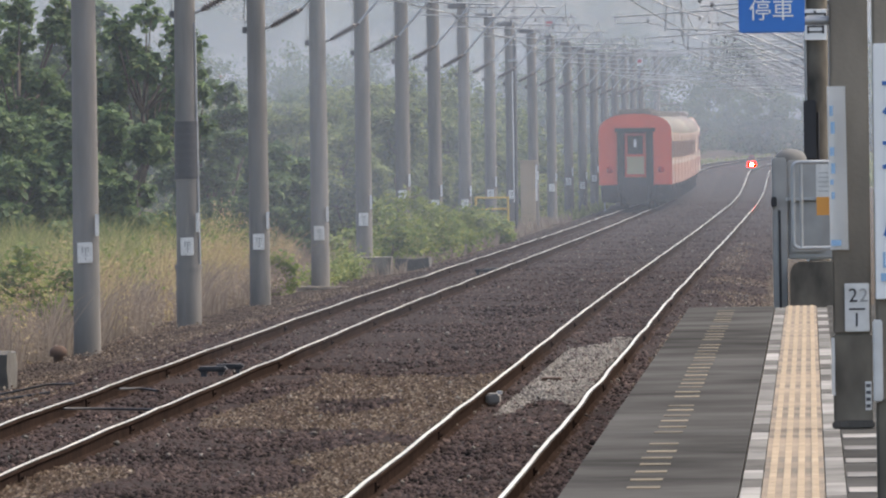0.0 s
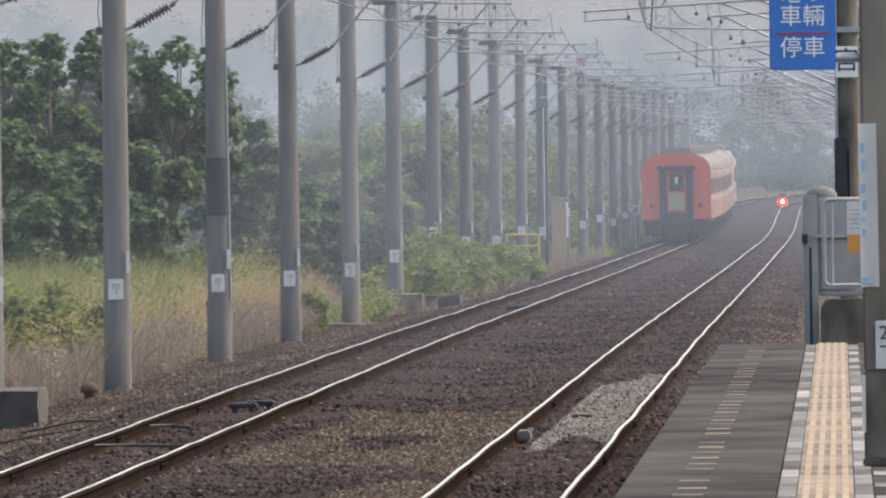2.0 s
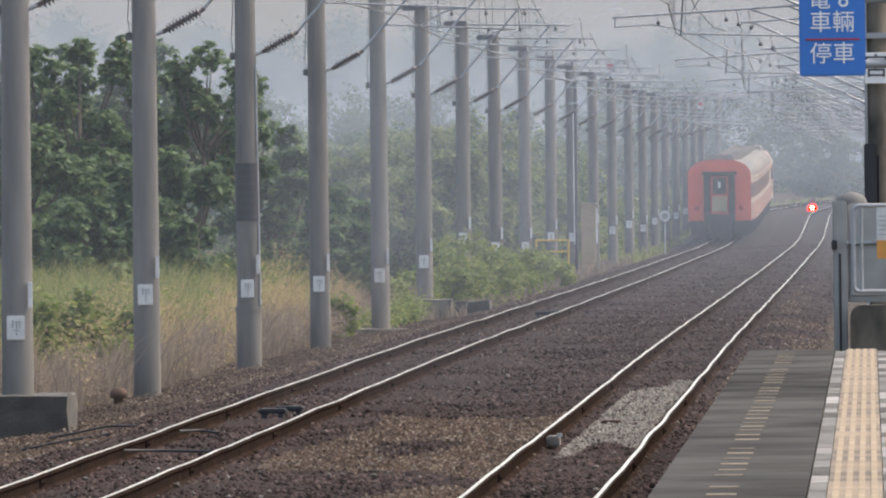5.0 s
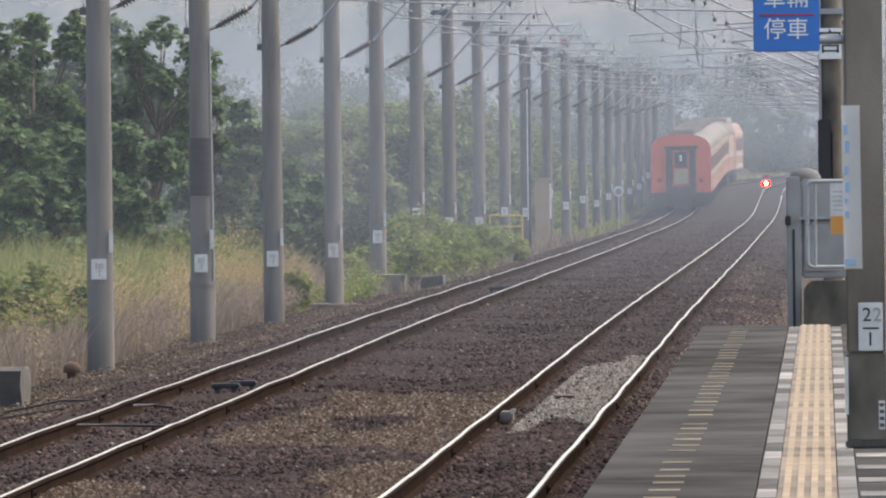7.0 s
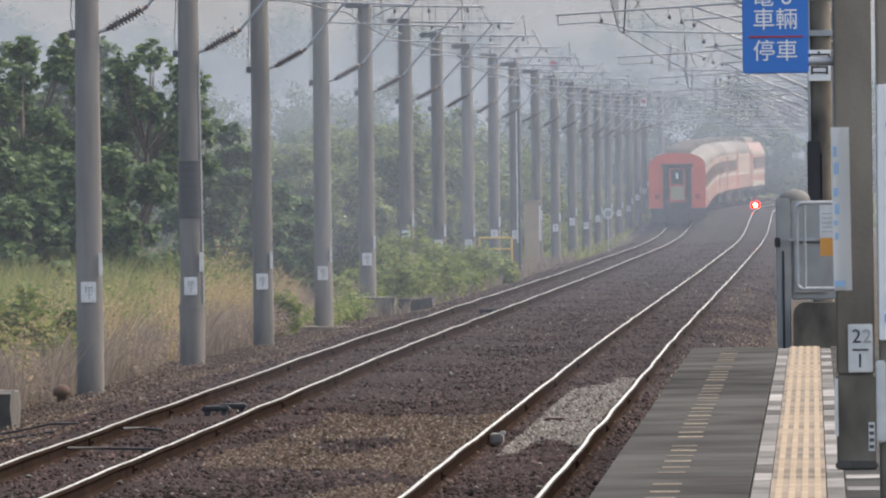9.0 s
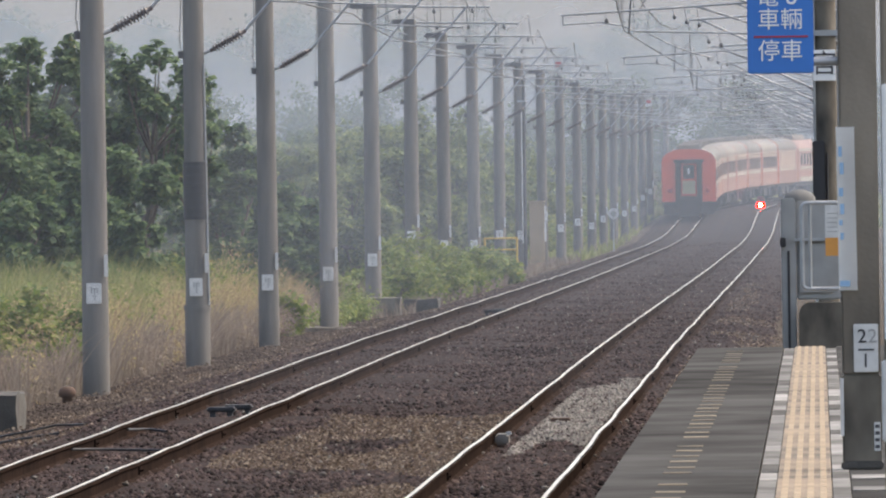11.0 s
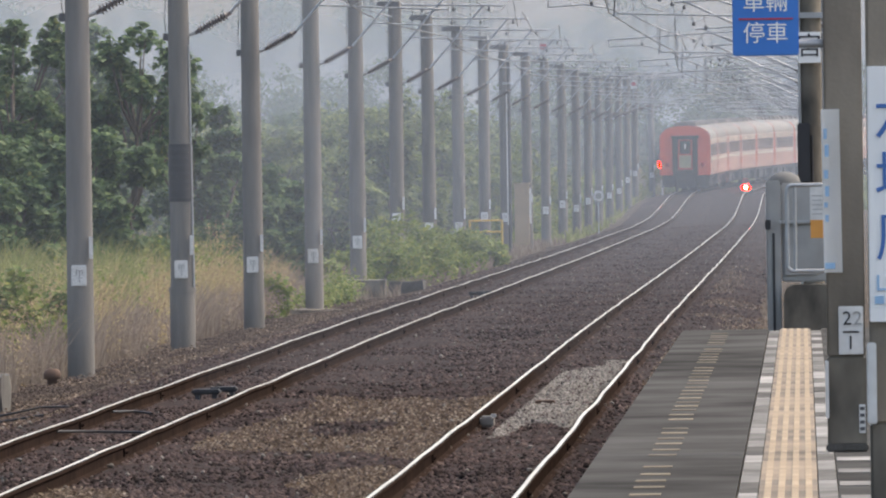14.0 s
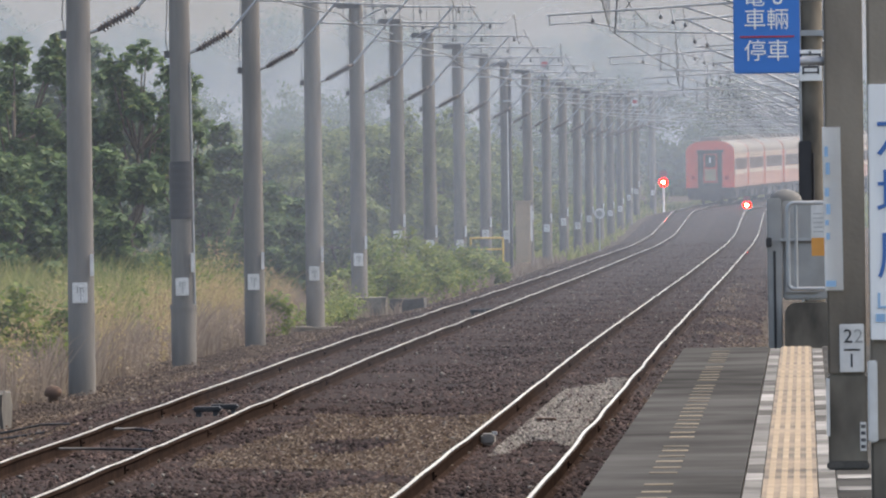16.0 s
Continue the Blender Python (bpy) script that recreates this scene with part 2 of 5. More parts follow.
def bm_tube(bm, a, b, r0, r1=None, n=8, caps=True, mi=0):
    a, b = Vector(a), Vector(b)
    r1 = r0 if r1 is None else r1
    q = (b - a).to_track_quat("Z", "Y")
    rings = []
    for p, r in ((a, r0), (b, r1)):
        rings.append([bm.verts.new(p + q @ Vector((r * math.cos(k * math.tau / n), r * math.sin(k * math.tau / n), 0))) for k in range(n)])
    for k in range(n):
        f = bm.faces.new((rings[0][k], rings[0][(k + 1) % n], rings[1][(k + 1) % n], rings[1][k]))
        f.smooth, f.material_index = True, mi
    if caps:
        for ring, back in ((rings[0], -1), (rings[1], 1)):
            bm.faces.new([bm.verts.new(v.co) for v in ring][::back]).material_index = mi
    return rings


def bm_lathe(bm, a, b, stops, n=10):
    """Rings (fraction, radius) along a line, closed at both ends."""
    a, b = Vector(a), Vector(b)
    q = (b - a).to_track_quat("Z", "Y")
    rings = [[bm.verts.new(a.lerp(b, f) + q @ Vector((r * math.cos(k * math.tau / n), r * math.sin(k * math.tau / n), 0))) for k in range(n)] for f, r in stops]
    for r0, r1 in zip(rings, rings[1:]):
        for k in range(n):
            bm.faces.new((r0[k], r0[(k + 1) % n], r1[(k + 1) % n], r1[k])).smooth = True
    for ring, back in ((rings[0], -1), (rings[-1], 1)):
        bm.faces.new([bm.verts.new(v.co) for v in ring][::back])


def mesh_of(name, bm, *mats):
    me = bpy.data.meshes.new(name)
    bmesh.ops.recalc_face_normals(bm, faces=bm.faces[:])
    bm.to_mesh(me)
    bm.free()
    for m in mats:
        me.materials.append(m)
    return me


def part(name, bm, material, parent=None, label=""):
    ob = new(name, mesh_of(name, bm, *(material if isinstance(material, (list, tuple)) else [material])))
    ob.parent = parent
    return tagged(ob, label=label)


def bevelled(bm, width=0.01, segments=2):
    bmesh.ops.bevel(bm, geom=bm.edges[:], offset=width, segments=segments, affect="EDGES", clamp_overlap=True)
    return bm


def box_part(name, dims, material, parent=None, label="", bevel=0.0):
    bm = bmesh.new()
    bm_box(bm, *dims)
    if bevel:
        bevelled(bm, bevel)
    return part(name, bm, material, parent, label)


def tube_part(name, a, b, r0, material, parent=None, label="", r1=None, n=10):
    bm = bmesh.new()
    bm_tube(bm, a, b, r0, r1, n)
    return part(name, bm, material, parent, label)


def raw_mesh(name, verts, faces, *mats):
    me = bpy.data.meshes.new(name)
    me.from_pydata(verts, [], faces)
    for m in mats:
        me.materials.append(m)
    return me


def np_mesh(name, verts, tris, *mats):
    me = bpy.data.meshes.new(name)
    verts, tris = np.asarray(verts, np.float32).reshape(-1, 3), np.asarray(tris, np.int32).reshape(-1, 3)
    me.vertices.add(len(verts))
    me.vertices.foreach_set("co", verts.ravel())
    me.loops.add(tris.size)
    me.loops.foreach_set("vertex_index", tris.ravel())
    me.polygons.add(len(tris))
    me.polygons.foreach_set("loop_start", np.arange(0, tris.size, 3, dtype=np.int32))
    for m in mats:
        me.materials.append(m)
    me.update(calc_edges=True)
    me.validate()
    return me


# ---------------------------------------------------------------- the line: plan and profile
LEFT_TRACK, RIGHT_TRACK, GAUGE = -6.90, -2.795, 1.132
CURVE_AT, CURVE_R = 1075.0, 2210.0
SAG_Y = [0, 300, 395, 468, 574, 742, 830, 930, 980, 1030, 1066, 1115, 1151, 1250, 1500, 2600]
SAG_Z = [0, 0, -0.08, -0.14, -0.23, -0.31, -0.36, -0.27, -0.03, 0.26, 0.47, 0.73, 0.91, 1.36, 2.4, 6.0]


def bend(y):
    return max(0.0, y - CURVE_AT) ** 2 / (2 * CURVE_R)


def level(y):
    return float(sum(np.interp(y + k, SAG_Y, SAG_Z) for k in (-24, -12, 0, 12, 24)) / 5)


def stations(y0, y1, step):
    return [y0 + (y1 - y0) * k / round((y1 - y0) / step) for k in range(round((y1 - y0) / step) + 1)]


def strip(name, profile, ys, mats, mats_of=None, rough=0.0, closed=False):
    """A cross-section (x, z) swept along the line."""
    verts, faces, mi = [], [], []
    n = len(profile)
    for y in ys:
        b, z = bend(y), level(y)
        for x, h in profile:
            verts.append((x + b, y, z + h + (random.uniform(-rough, rough) if rough else 0)))
    span = n if closed else n - 1
    for k in range(len(ys) - 1):
        for j in range(span):
            a, c = k * n + j, k * n + (j + 1) % n
            faces.append((a, a + n, c + n, c))
            mi.append(mats_of[j] if mats_of else 0)
    me = raw_mesh(name, verts, faces, *mats)
    me.polygons.foreach_set("material_index", mi)
    return new(name, me)


# ---------------------------------------------------------------- ground and ballast
far = stations(-60, 200, 20)[:-1] + stations(200, 1500, 12.5)[:-1] + stations(1500, 2600, 50)
ground = strip("ground", [(-1500, -1.2), (-300, -1.0), (-60, -0.9), (-20, -0.75), (-12.5, -0.62), (-10.9, -0.52), (-9.6, -0.42), (-8.9, -0.3), (0.5, -0.3), (12, -0.6), (60, -0.9), (1500, -1.2)], far, [M_SOIL])
tagged(ground, "brown earth beside the line with grass and litter", "ground", kind="structure")
bed = strip("ballast_bed", [(-9.4, -0.40), (-8.6, -0.25), (-8.1, -0.158), (-5.6, -0.158), (-4.9, -0.21), (-4.0, -0.158), (-1.55, -0.158), (-0.9, -0.3), (0.2, -0.4)], stations(90, 1500, 4), [M_BALLAST], rough=0.015)
tagged(bed, "dark rusty brown ballast bed under two tracks", "ballast", kind="structure")

RAIL = [(-0.0325, -0.005), (-0.021, 0.0), (-0.0208, 0.0), (0.014, 0.0), (0.024, 0.0), (0.0325, -0.004), (0.0345, -0.03), (0.012, -0.05), (0.012, -0.13), (0.06, -0.153), (-0.06, -0.153), (-0.012, -0.13), (-0.012, -0.05), (-0.0345, -0.03)]


def rail_wave(x, y):
    """Small dips and kinks of worn track."""
    return (0.014 * noise.noise((x * 3, y * 0.085, 0.0)) + 0.006 * noise.noise((x * 3, y * 0.24, 7.0)), 0.020 * noise.noise((x * 3, y * 0.08, 3.0)))


joint_bm = bmesh.new()
bm_box(joint_bm, 0.011, 0.03, -0.3, 0.3, -0.12, -0.05)
for k in (-0.22, -0.08, 0.08, 0.22):
    bm_tube(joint_bm, (0.03, k, -0.085), (0.045, k, -0.085), 0.014, n=6)
JOINT = mesh_of("joint_bar", joint_bm, M_RAIL_SIDE)
for centre in (LEFT_TRACK, RIGHT_TRACK):
    for side in (-1, 1):
        x = centre + side * GAUGE / 2
        r = strip("rail", [(x + u, v) for u, v in RAIL], stations(60, 1500, 3), [M_RAIL_TOP, M_RAIL_SIDE, M_RAIL_BAND], [1, 0, 0, 2] + [1] * 10, closed=True)
        for v in r.data.vertices:
            dz, dx = rail_wave(x, v.co.y)
            v.co.z += dz
            v.co.x += dx
        tagged(r, "rusty steel rail with a bright polished head", "rail", group="rails of the two tracks")
        for k in range(12):
            y = 150 + 25 * k + side * 3
            ob = new("joint_bar", JOINT)
            ob.parent = r
            ob.location = (x + bend(y) + rail_wave(x, y)[1], y, level(y))

# ---------------------------------------------------------------- platform
PLAT, PLAT_EDGE, PLAT_END = 0.82, -1.245, 196.0
platform = box_part("platform", (PLAT_EDGE, 9.0, -40, PLAT_END, -0.6, PLAT - 0.03), M_OLD_CONCRETE)
tagged(platform, "low concrete station platform with grey paving", "platform", kind="structure")
box_part("near_paving", (PLAT_EDGE, 9.0, -40, 88, PLAT - 0.03, PLAT), M_PAVING, platform)
box_part("back_paving", (0.166, 9.0, 88.01, PLAT_END - 0.01, PLAT - 0.03, PLAT - 0.002), M_PAVING, platform)


def slab_mesh(name, w, l, h, material, lip=0.002):
    """A slab with chamfered top edges, its base at z 0."""
    bm = bmesh.new()
    lo = [bm.verts.new((x, y, 0)) for x, y in ((0, 0), (w, 0), (w, l), (0, l))]
    mid = [bm.verts.new((x, y, h - lip)) for x, y in ((0, 0), (w, 0), (w, l), (0, l))]
    top = [bm.verts.new((x, y, h)) for x, y in ((lip, lip), (w - lip, lip), (w - lip, l - lip), (lip, l - lip))]
    for p, q in ((lo, mid), (mid, top)):
        for k in range(4):
            bm.faces.new((p[k], p[(k + 1) % 4], q[(k + 1) % 4], q[k]))
    bm.faces.new(top)
    return bm


def place(name, me, parent, x, y, z):
    ob = new(name, me)
    ob.parent = parent
    ob.location = (x, y, z)
    return ob


rnd = random.Random(4)
SLAB = mesh_of("paving_slab", slab_mesh("paving_slab", 0.874, 2.497, 0.03, M_PAVING), M_PAVING)
for k in range(43):
    place("paving_slab", SLAB, platform, PLAT_EDGE + 0.004, 88.2 + 2.5 * k, PLAT - 0.03)
# white and bare border blocks on both sides of the tactile strip
PALE = [mesh_of("border_block", slab_mesh("border_block", 0.10, l, 0.03, M_WHITE), M_DIRTY_WHITE) for l in (2.4, 3.3, 4.4)]
BARE = [mesh_of("border_block", slab_mesh("border_block", 0.10, l, 0.03, M_PAVING), M_BARE) for l in (2.4, 3.3, 4.4)]
for x in (-0.357, 0.062):
    y, k = 88.2, 0
    while y < PLAT_END - 4.6:
        j = rnd.randrange(3)
        place("border_block", (PALE if k % 2 else BARE)[j], platform, x, y, PLAT - 0.03 + rnd.uniform(-0.0005, 0.0015))
        y += (2.4, 3.3, 4.4)[j] + 0.04
        k += 1
# tactile strip: cream tiles with four raised bars
tile = slab_mesh("tactile_tile", 0.31, 0.353, 0.03, M_TACTILE)
for k in range(4):
    bx = 0.03 + 0.072 * k
    bm_box(tile, bx, bx + 0.036, 0.012, 0.341, 0.0295, 0.034, 1)
# The base is coloured darker: worn dirt plus painted shade between the bars.
TILE = mesh_of("tactile_tile", tile, M_TACTILE_BASE, M_TACTILE)
DIRTY = TILE.copy()
DIRTY.materials[0] = M_GRIME
for k in range(300):
    worn = noise.noise((k * 0.11, 5.0, 0)) > 0.34 or k % 31 in (0, 1, 2)
    place("tactile_tile", DIRTY if worn else TILE, platform, -0.253, 88.2 + 0.359 * k, PLAT - 0.03 + rnd.uniform(-0.0005, 0.0005))
# short cream dashes along the waiting line
DASH = mesh_of("line_dash", slab_mesh("line_dash", 0.165, 0.55, 0.003, M_TACTILE, 0.001), M_DASH)
for k in range(47):
    if rnd.random() < 0.92:
        place("line_dash", DASH, platform, -0.925 + rnd.uniform(-0.006, 0.006), 90.5 + 2.23 * k + rnd.uniform(-0.2, 0.2), PLAT + 0.001)
# white bars across the walkway behind the first column
BAR = mesh_of("walkway_bar", slab_mesh("walkway_bar", 0.42, 1.3, 0.004, M_WHITE, 0.001), M_DIRTY_WHITE)
for k in range(6):
    place("walkway_bar", BAR, platform, 0.175, 89.1 + 4.2 * k, PLAT)

# ---------------------------------------------------------------- writing
def lettering(name, text, size, material, parent, m, thick=0.002, label=""):
    """Raised letters turned into a mesh; the text stands upright and faces the camera's side (-y)."""
    cu = bpy.data.curves.new(name, "FONT")
    cu.body, cu.size, cu.extrude, cu.align_x, cu.align_y = text, size, thick, "CENTER", "CENTER"
    tmp = bpy.data.objects.new(name, cu)
    me = bpy.data.meshes.new_from_object(tmp)
    bpy.data.objects.remove(tmp)
    me.materials.clear()
    me.materials.append(material)
    ob = new(name, me)
    ob.parent = parent
    ob.matrix_basis = m @ pose(0, 0, 0, 90, 0, 0)
    return tagged(ob, label=label)


# ---------------------------------------------------------------- columns and signs on the platform
def column(x0, x1, y, top, label):
    col = new("platform_column")
    col.location = ((x0 + x1) / 2, y, PLAT)
    w = (x1 - x0) / 2
    bm = bmesh.new()
    bm_box(bm, -w, w, -w, w, 0.56, top - PLAT)
    bevelled(bm, 0.012)
    part("shaft", bm, M_OLD_CONCRETE, col)
    bm = bmesh.new()
    bm_box(bm, -w - 0.002, w + 0.002, -w - 0.002, w + 0.002, 0.04, 0.565)
    bevelled(bm, 0.012)
    part("stained_base", bm, M_STAIN, col, "blackened damp foot of the column")
    bm = bmesh.new()
    bm_box(bm, -w - 0.012, w + 0.012, -w - 0.012, w + 0.012, 0, 0.05)
    bevelled(bm, 0.01)
    part("foot", bm, M_SOOT_CONCRETE, col)
    return tagged(col, label, "column", group="platform columns")


main_col = column(0.13, 0.357, 113.6, 5.2, "stained concrete column with a painted number")
near_col = column(0.285, 0.55, 85.0, 5.2, "stained concrete column beside the walkway")

plate = box_part("column_number", (0.20, 0.345, 113.474, 113.484, 1.395, 1.68), M_WHITE, bevel=0.004)
tagged(plate, "white painted number panel on the column", "number panel")
lettering("digit", "2", 0.115, M_INK, plate, pose(0.25, 113.472, 1.605), label="black digit")
lettering("digit", "2", 0.115, M_CABINET, plate, pose(0.312, 113.472, 1.605), label="worn grey digit")
box_part("digit_rule", (0.225, 0.32, 113.470, 113.474, 1.523, 1.533), M_INK, plate)
lettering("digit", "1", 0.115, M_INK, plate, pose(0.27, 113.472, 1.46), label="black digit")
stencil = box_part("column_stencil", (0.315, 0.352, 113.476, 113.484, 0.93, 1.10), M_WHITE)
tagged(stencil, "worn white stencil low on the column", "stencil")
for k in range(4):
    box_part("stencil_bar", (0.32, 0.347, 113.472, 113.476, 0.945 + 0.04 * k, 0.965 + 0.04 * k), M_DARK_STEEL, stencil)
strip_paint = box_part("white_edge_strip", (0.118, 0.138, 113.47, 113.60, 1.02, 1.36), M_WHITE)
tagged(strip_paint, "white guard strip along the column's corner", "guard strip")

banner = new("hanging_banner")
bm = bmesh.new()
n = 12
cols = [[bm.verts.new((0.112 + 0.108 * j + 0.008 * (i / n), 113.46 - 0.006 * math.sin(i * 0.9), 2.845 - 0.965 * i / n)) for j in (0, 1)] for i in range(n + 1)]
for p, q in zip(cols, cols[1:]):
    bm.faces.new((p[0], p[1], q[1], q[0]))
bmesh.ops.solidify(bm, geom=bm.faces[:], thickness=0.004)
part("cloth", bm, M_BANNER, banner)
for k, (z, w, h) in enumerate(((2.70, 0.02, 0.06), (2.60, 0.03, 0.07), (2.46, 0.025, 0.05), (2.36, 0.03, 0.06), (2.28, 0.02, 0.03), (2.2, 0.025, 0.04), (1.92, 0.06, 0.035))):
    box_part("faded_print", (0.125 + 0.006 * (k % 2), 0.125 + w, 113.444, 113.448, z - h / 2, z + h / 2), M_PALE_INK, banner)
tagged(banner, "narrow white banner with faded blue print", "banner")

name_board = box_part("station_name_board", (0.288, 0.56, 84.84, 84.862, 1.83, 2.96), M_SIGN_WHITE, bevel=0.004)
tagged(name_board, "white vertical station name board with blue characters", "sign board")
for k, ch in enumerate("六塊厝"):
    lettering("character", ch, 0.23, M_BLUE_INK, name_board, pose(0.43, 84.836, 2.73 - 0.27 * k))
lettering("latin_letters", "Li", 0.1, M_PALE_INK, name_board, pose(0.35, 84.836, 2.0))
for k in range(4):
    box_part("small_print", (0.312 + 0.052 * k, 0.352 + 0.052 * k, 84.834, 84.838, 1.91, 1.945), M_PALE_INK, name_board)
guard = box_part("white_edge_strip", (0.272, 0.315, 84.83, 84.866, 1.38, 1.74), M_WHITE, bevel=0.006)
tagged(guard, "white guard strip along the column's corner", "guard strip")

stop_sign = new("stop_sign")
bm = bmesh.new()
bm_box(bm, -0.402, -0.012, 113.4, 113.43, 3.166, 3.70)
bevelled(bm, 0.008)
part("panel", bm, M_SIGN_BLUE, stop_sign, "blue enamel panel")
for ch, x, z in (("電", -0.28, 3.615), ("8", -0.14, 3.615), ("車", -0.275, 3.478), ("輛", -0.14, 3.478), ("停", -0.275, 3.292), ("車", -0.14, 3.292)):
    lettering("character", ch, 0.135, M_SIGN_WHITE, stop_sign, pose(x, 113.396, z), label="white character")
box_part("red_rule", (-0.365, -0.045, 113.393, 113.398, 3.378, 3.388), M_RED, stop_sign)
tube_part("arm", (-0.05, 113.5, 3.235), (0.14, 113.55, 3.235), 0.028, M_STEEL, stop_sign, "galvanised tube")
tube_part("arm", (-0.05, 113.5, 3.62), (0.14, 113.55, 3.62), 0.028, M_STEEL, stop_sign, "galvanised tube")
tagged(stop_sign, "blue stopping sign with white characters and a red line", "sign")

# ---------------------------------------------------------------- end of the platform
end_pole = new("signal_pole")
bm = bmesh.new()
bm_tube(bm, (0.1, 205, -0.6), (0.1, 205, 6.6), 0.125, 0.115, 18)
part("shaft", bm, M_STAIN, end_pole)
tube_part("conduit", (-0.02, 204.92, 1.2), (-0.02, 204.92, 6.4), 0.016, M_STEEL, end_pole)
box_part("junction_box", (-0.05, 0.085, 204.72, 204.86, 2.30, 2.93), M_BLACK, end_pole, "black plastic junction box", bevel=0.012)
tube_part("cable", (0.105, 204.83, 1.8), (0.105, 204.83, 2.8), 0.014, M_BLACK, end_pole)
box_part("clamp", (-0.04, 0.24, 204.87, 205.13, 4.05, 4.11), M_STEEL, end_pole)
tagged(end_pole, "brown concrete pole with a black junction box", "pole")
mark = box_part("whistle_plate", (-0.03, 0.21, 204.83, 204.845, 3.57, 3.90), M_SIGN_WHITE, bevel=0.004)
lettering("character", "宮", 0.27, M_INK, mark, pose(0.09, 204.826, 3.74), label="black character")
tagged(mark, "white plate with one black character", "sign")

cabinet = new("equipment_cabinet")
bm = bmesh.new()
bm_box(bm, -0.385, -0.235, 200.0, 200.7, -0.5, 2.33)
bevelled(bm, 0.015)
part("side_column", bm, M_CABINET, cabinet)
bm = bmesh.new()
bm_box(bm, -0.23, 0.30, 200.05, 200.7, 1.27, 2.30)
bevelled(bm, 0.015)
part("housing", bm, M_CABINET, cabinet)
box_part("door", (-0.20, 0.14, 200.02, 200.05, 1.34, 1.86), M_CABINET, cabinet, bevel=0.006)
box_part("ledge", (-0.25, 0.16, 199.98, 200.06, 1.88, 1.91), M_STEEL, cabinet)
bm = bmesh.new()
bm_lathe(bm, (-0.19, 200.36, 2.28), (-0.19, 200.36, 2.42), [(0, 0.17), (0.35, 0.165), (0.65, 0.14), (0.88, 0.085), (1, 0.02)], 20)
part("domed_cap", bm, M_DOME, cabinet, "grey weathered domed cap")
box_part("cable_slot", (-0.325, -0.30, 199.985, 200.0, 0.5, 1.78), M_BLACK, cabinet)
box_part("lock", (-0.40, -0.34, 199.93, 200.0, 1.82, 1.92), M_BLACK, cabinet, bevel=0.008)
tagged(cabinet, "grey metal equipment cabinet at the platform's end", "cabinet")
plinth = bmesh.new()
outline = [(-0.215, -0.5), (-0.215, 1.10)] + [(-0.215 + 0.12 * (1 - math.cos(a)), 1.10 + 0.14 * math.sin(a)) for a in [math.pi / 2 * k / 6 for k in range(1, 7)]] + [(0.45, 1.24), (0.45, -0.5)]
rings = [[plinth.verts.new((x, y, z)) for x, z in outline] for y in (199.7, 200.9)]
for k in range(len(outline)):
    plinth.faces.new((rings[0][k], rings[0][(k + 1) % len(outline)], rings[1][(k + 1) % len(outline)], rings[1][k]))
plinth.faces.new(rings[0])
plinth.faces.new(rings[1][::-1])
tagged(part("concrete_plinth", plinth, M_STAIN), "dark weathered concrete plinth under the cabinet", "plinth")


def bent_tube(name, pts, r, material, parent):
    cu = bpy.data.curves.new(name, "CURVE")
    cu.dimensions, cu.bevel_depth, cu.bevel_resolution = "3D", r, 3
    sp = cu.splines.new("POLY")
    sp.points.add(len(pts) - 1)
    for p, q in zip(sp.points, pts):
        p.co = (*q, 1)
    tmp = bpy.data.objects.new(name, cu)
    me = bpy.data.meshes.new_from_object(tmp)
    bpy.data.objects.remove(tmp)
    me.materials.clear()
    me.materials.append(material)
    ob = new(name, me)
    ob.parent = parent
    return ob


gate = new("tube_gate")
loop = [(0.26, 190, 2.29)] + [(-0.10 - 0.06 * math.sin(a), 190, 2.23 + 0.06 * math.cos(a)) for a in [math.pi / 2 * k / 5 for k in range(6)]]
loop += [(-0.10 - 0.06 * math.cos(a), 190, 1.50 - 0.06 * math.sin(a)) for a in [math.pi / 2 * k / 5 for k in range(6)]] + [(0.26, 190, 1.44)]
bent_tube("outer_tube", loop, 0.021, M_STEEL, gate)
tube_part("inner_bar", (-0.082, 190, 1.45), (-0.082, 190, 2.28), 0.016, M_STEEL, gate)
tube_part("gate_post", (0.27, 190, PLAT - 0.01), (0.27, 190, 2.35), 0.03, M_STEEL, gate)
tagged(gate, "silver bent-tube gate at the platform's end", "gate")
notice = box_part("notice_board", (0.068, 0.235, 189.9, 189.915, 1.94, 2.27), M_WHITE, bevel=0.003)
box_part("orange_card", (0.07, 0.235, 189.896, 189.9, 1.765, 1.945), M_PAPER_ORANGE, notice, "faded orange card")
for k in range(5):
    box_part("print_line", (0.09, 0.20, 189.895, 189.899, 2.0 + 0.045 * k, 2.008 + 0.045 * k), M_CABINET, notice)
tagged(notice, "white notice with an orange card below it", "notice")

# ---------------------------------------------------------------- catenary poles
POLE_X, POLE_1, SPAN = -10.47, 278.0, 42.5
POLE_Y = [235, 278, 320, 363, 405, 448, 490, 533, 575, 618, 660, 703, 745, 788, 830, 915, 1000, 1043]
POLE_AT = [-10.47, -10.48, -10.375, -10.40, -10.34, -10.39, -10.37, -10.365, -10.30, -10.24, -10.215, -10.075, -9.975, -9.85, -9.78, -9.72, -9.56, -9.48]


def pole_x(y):
    return float(np.interp(y, POLE_Y, POLE_AT)) + bend(y)


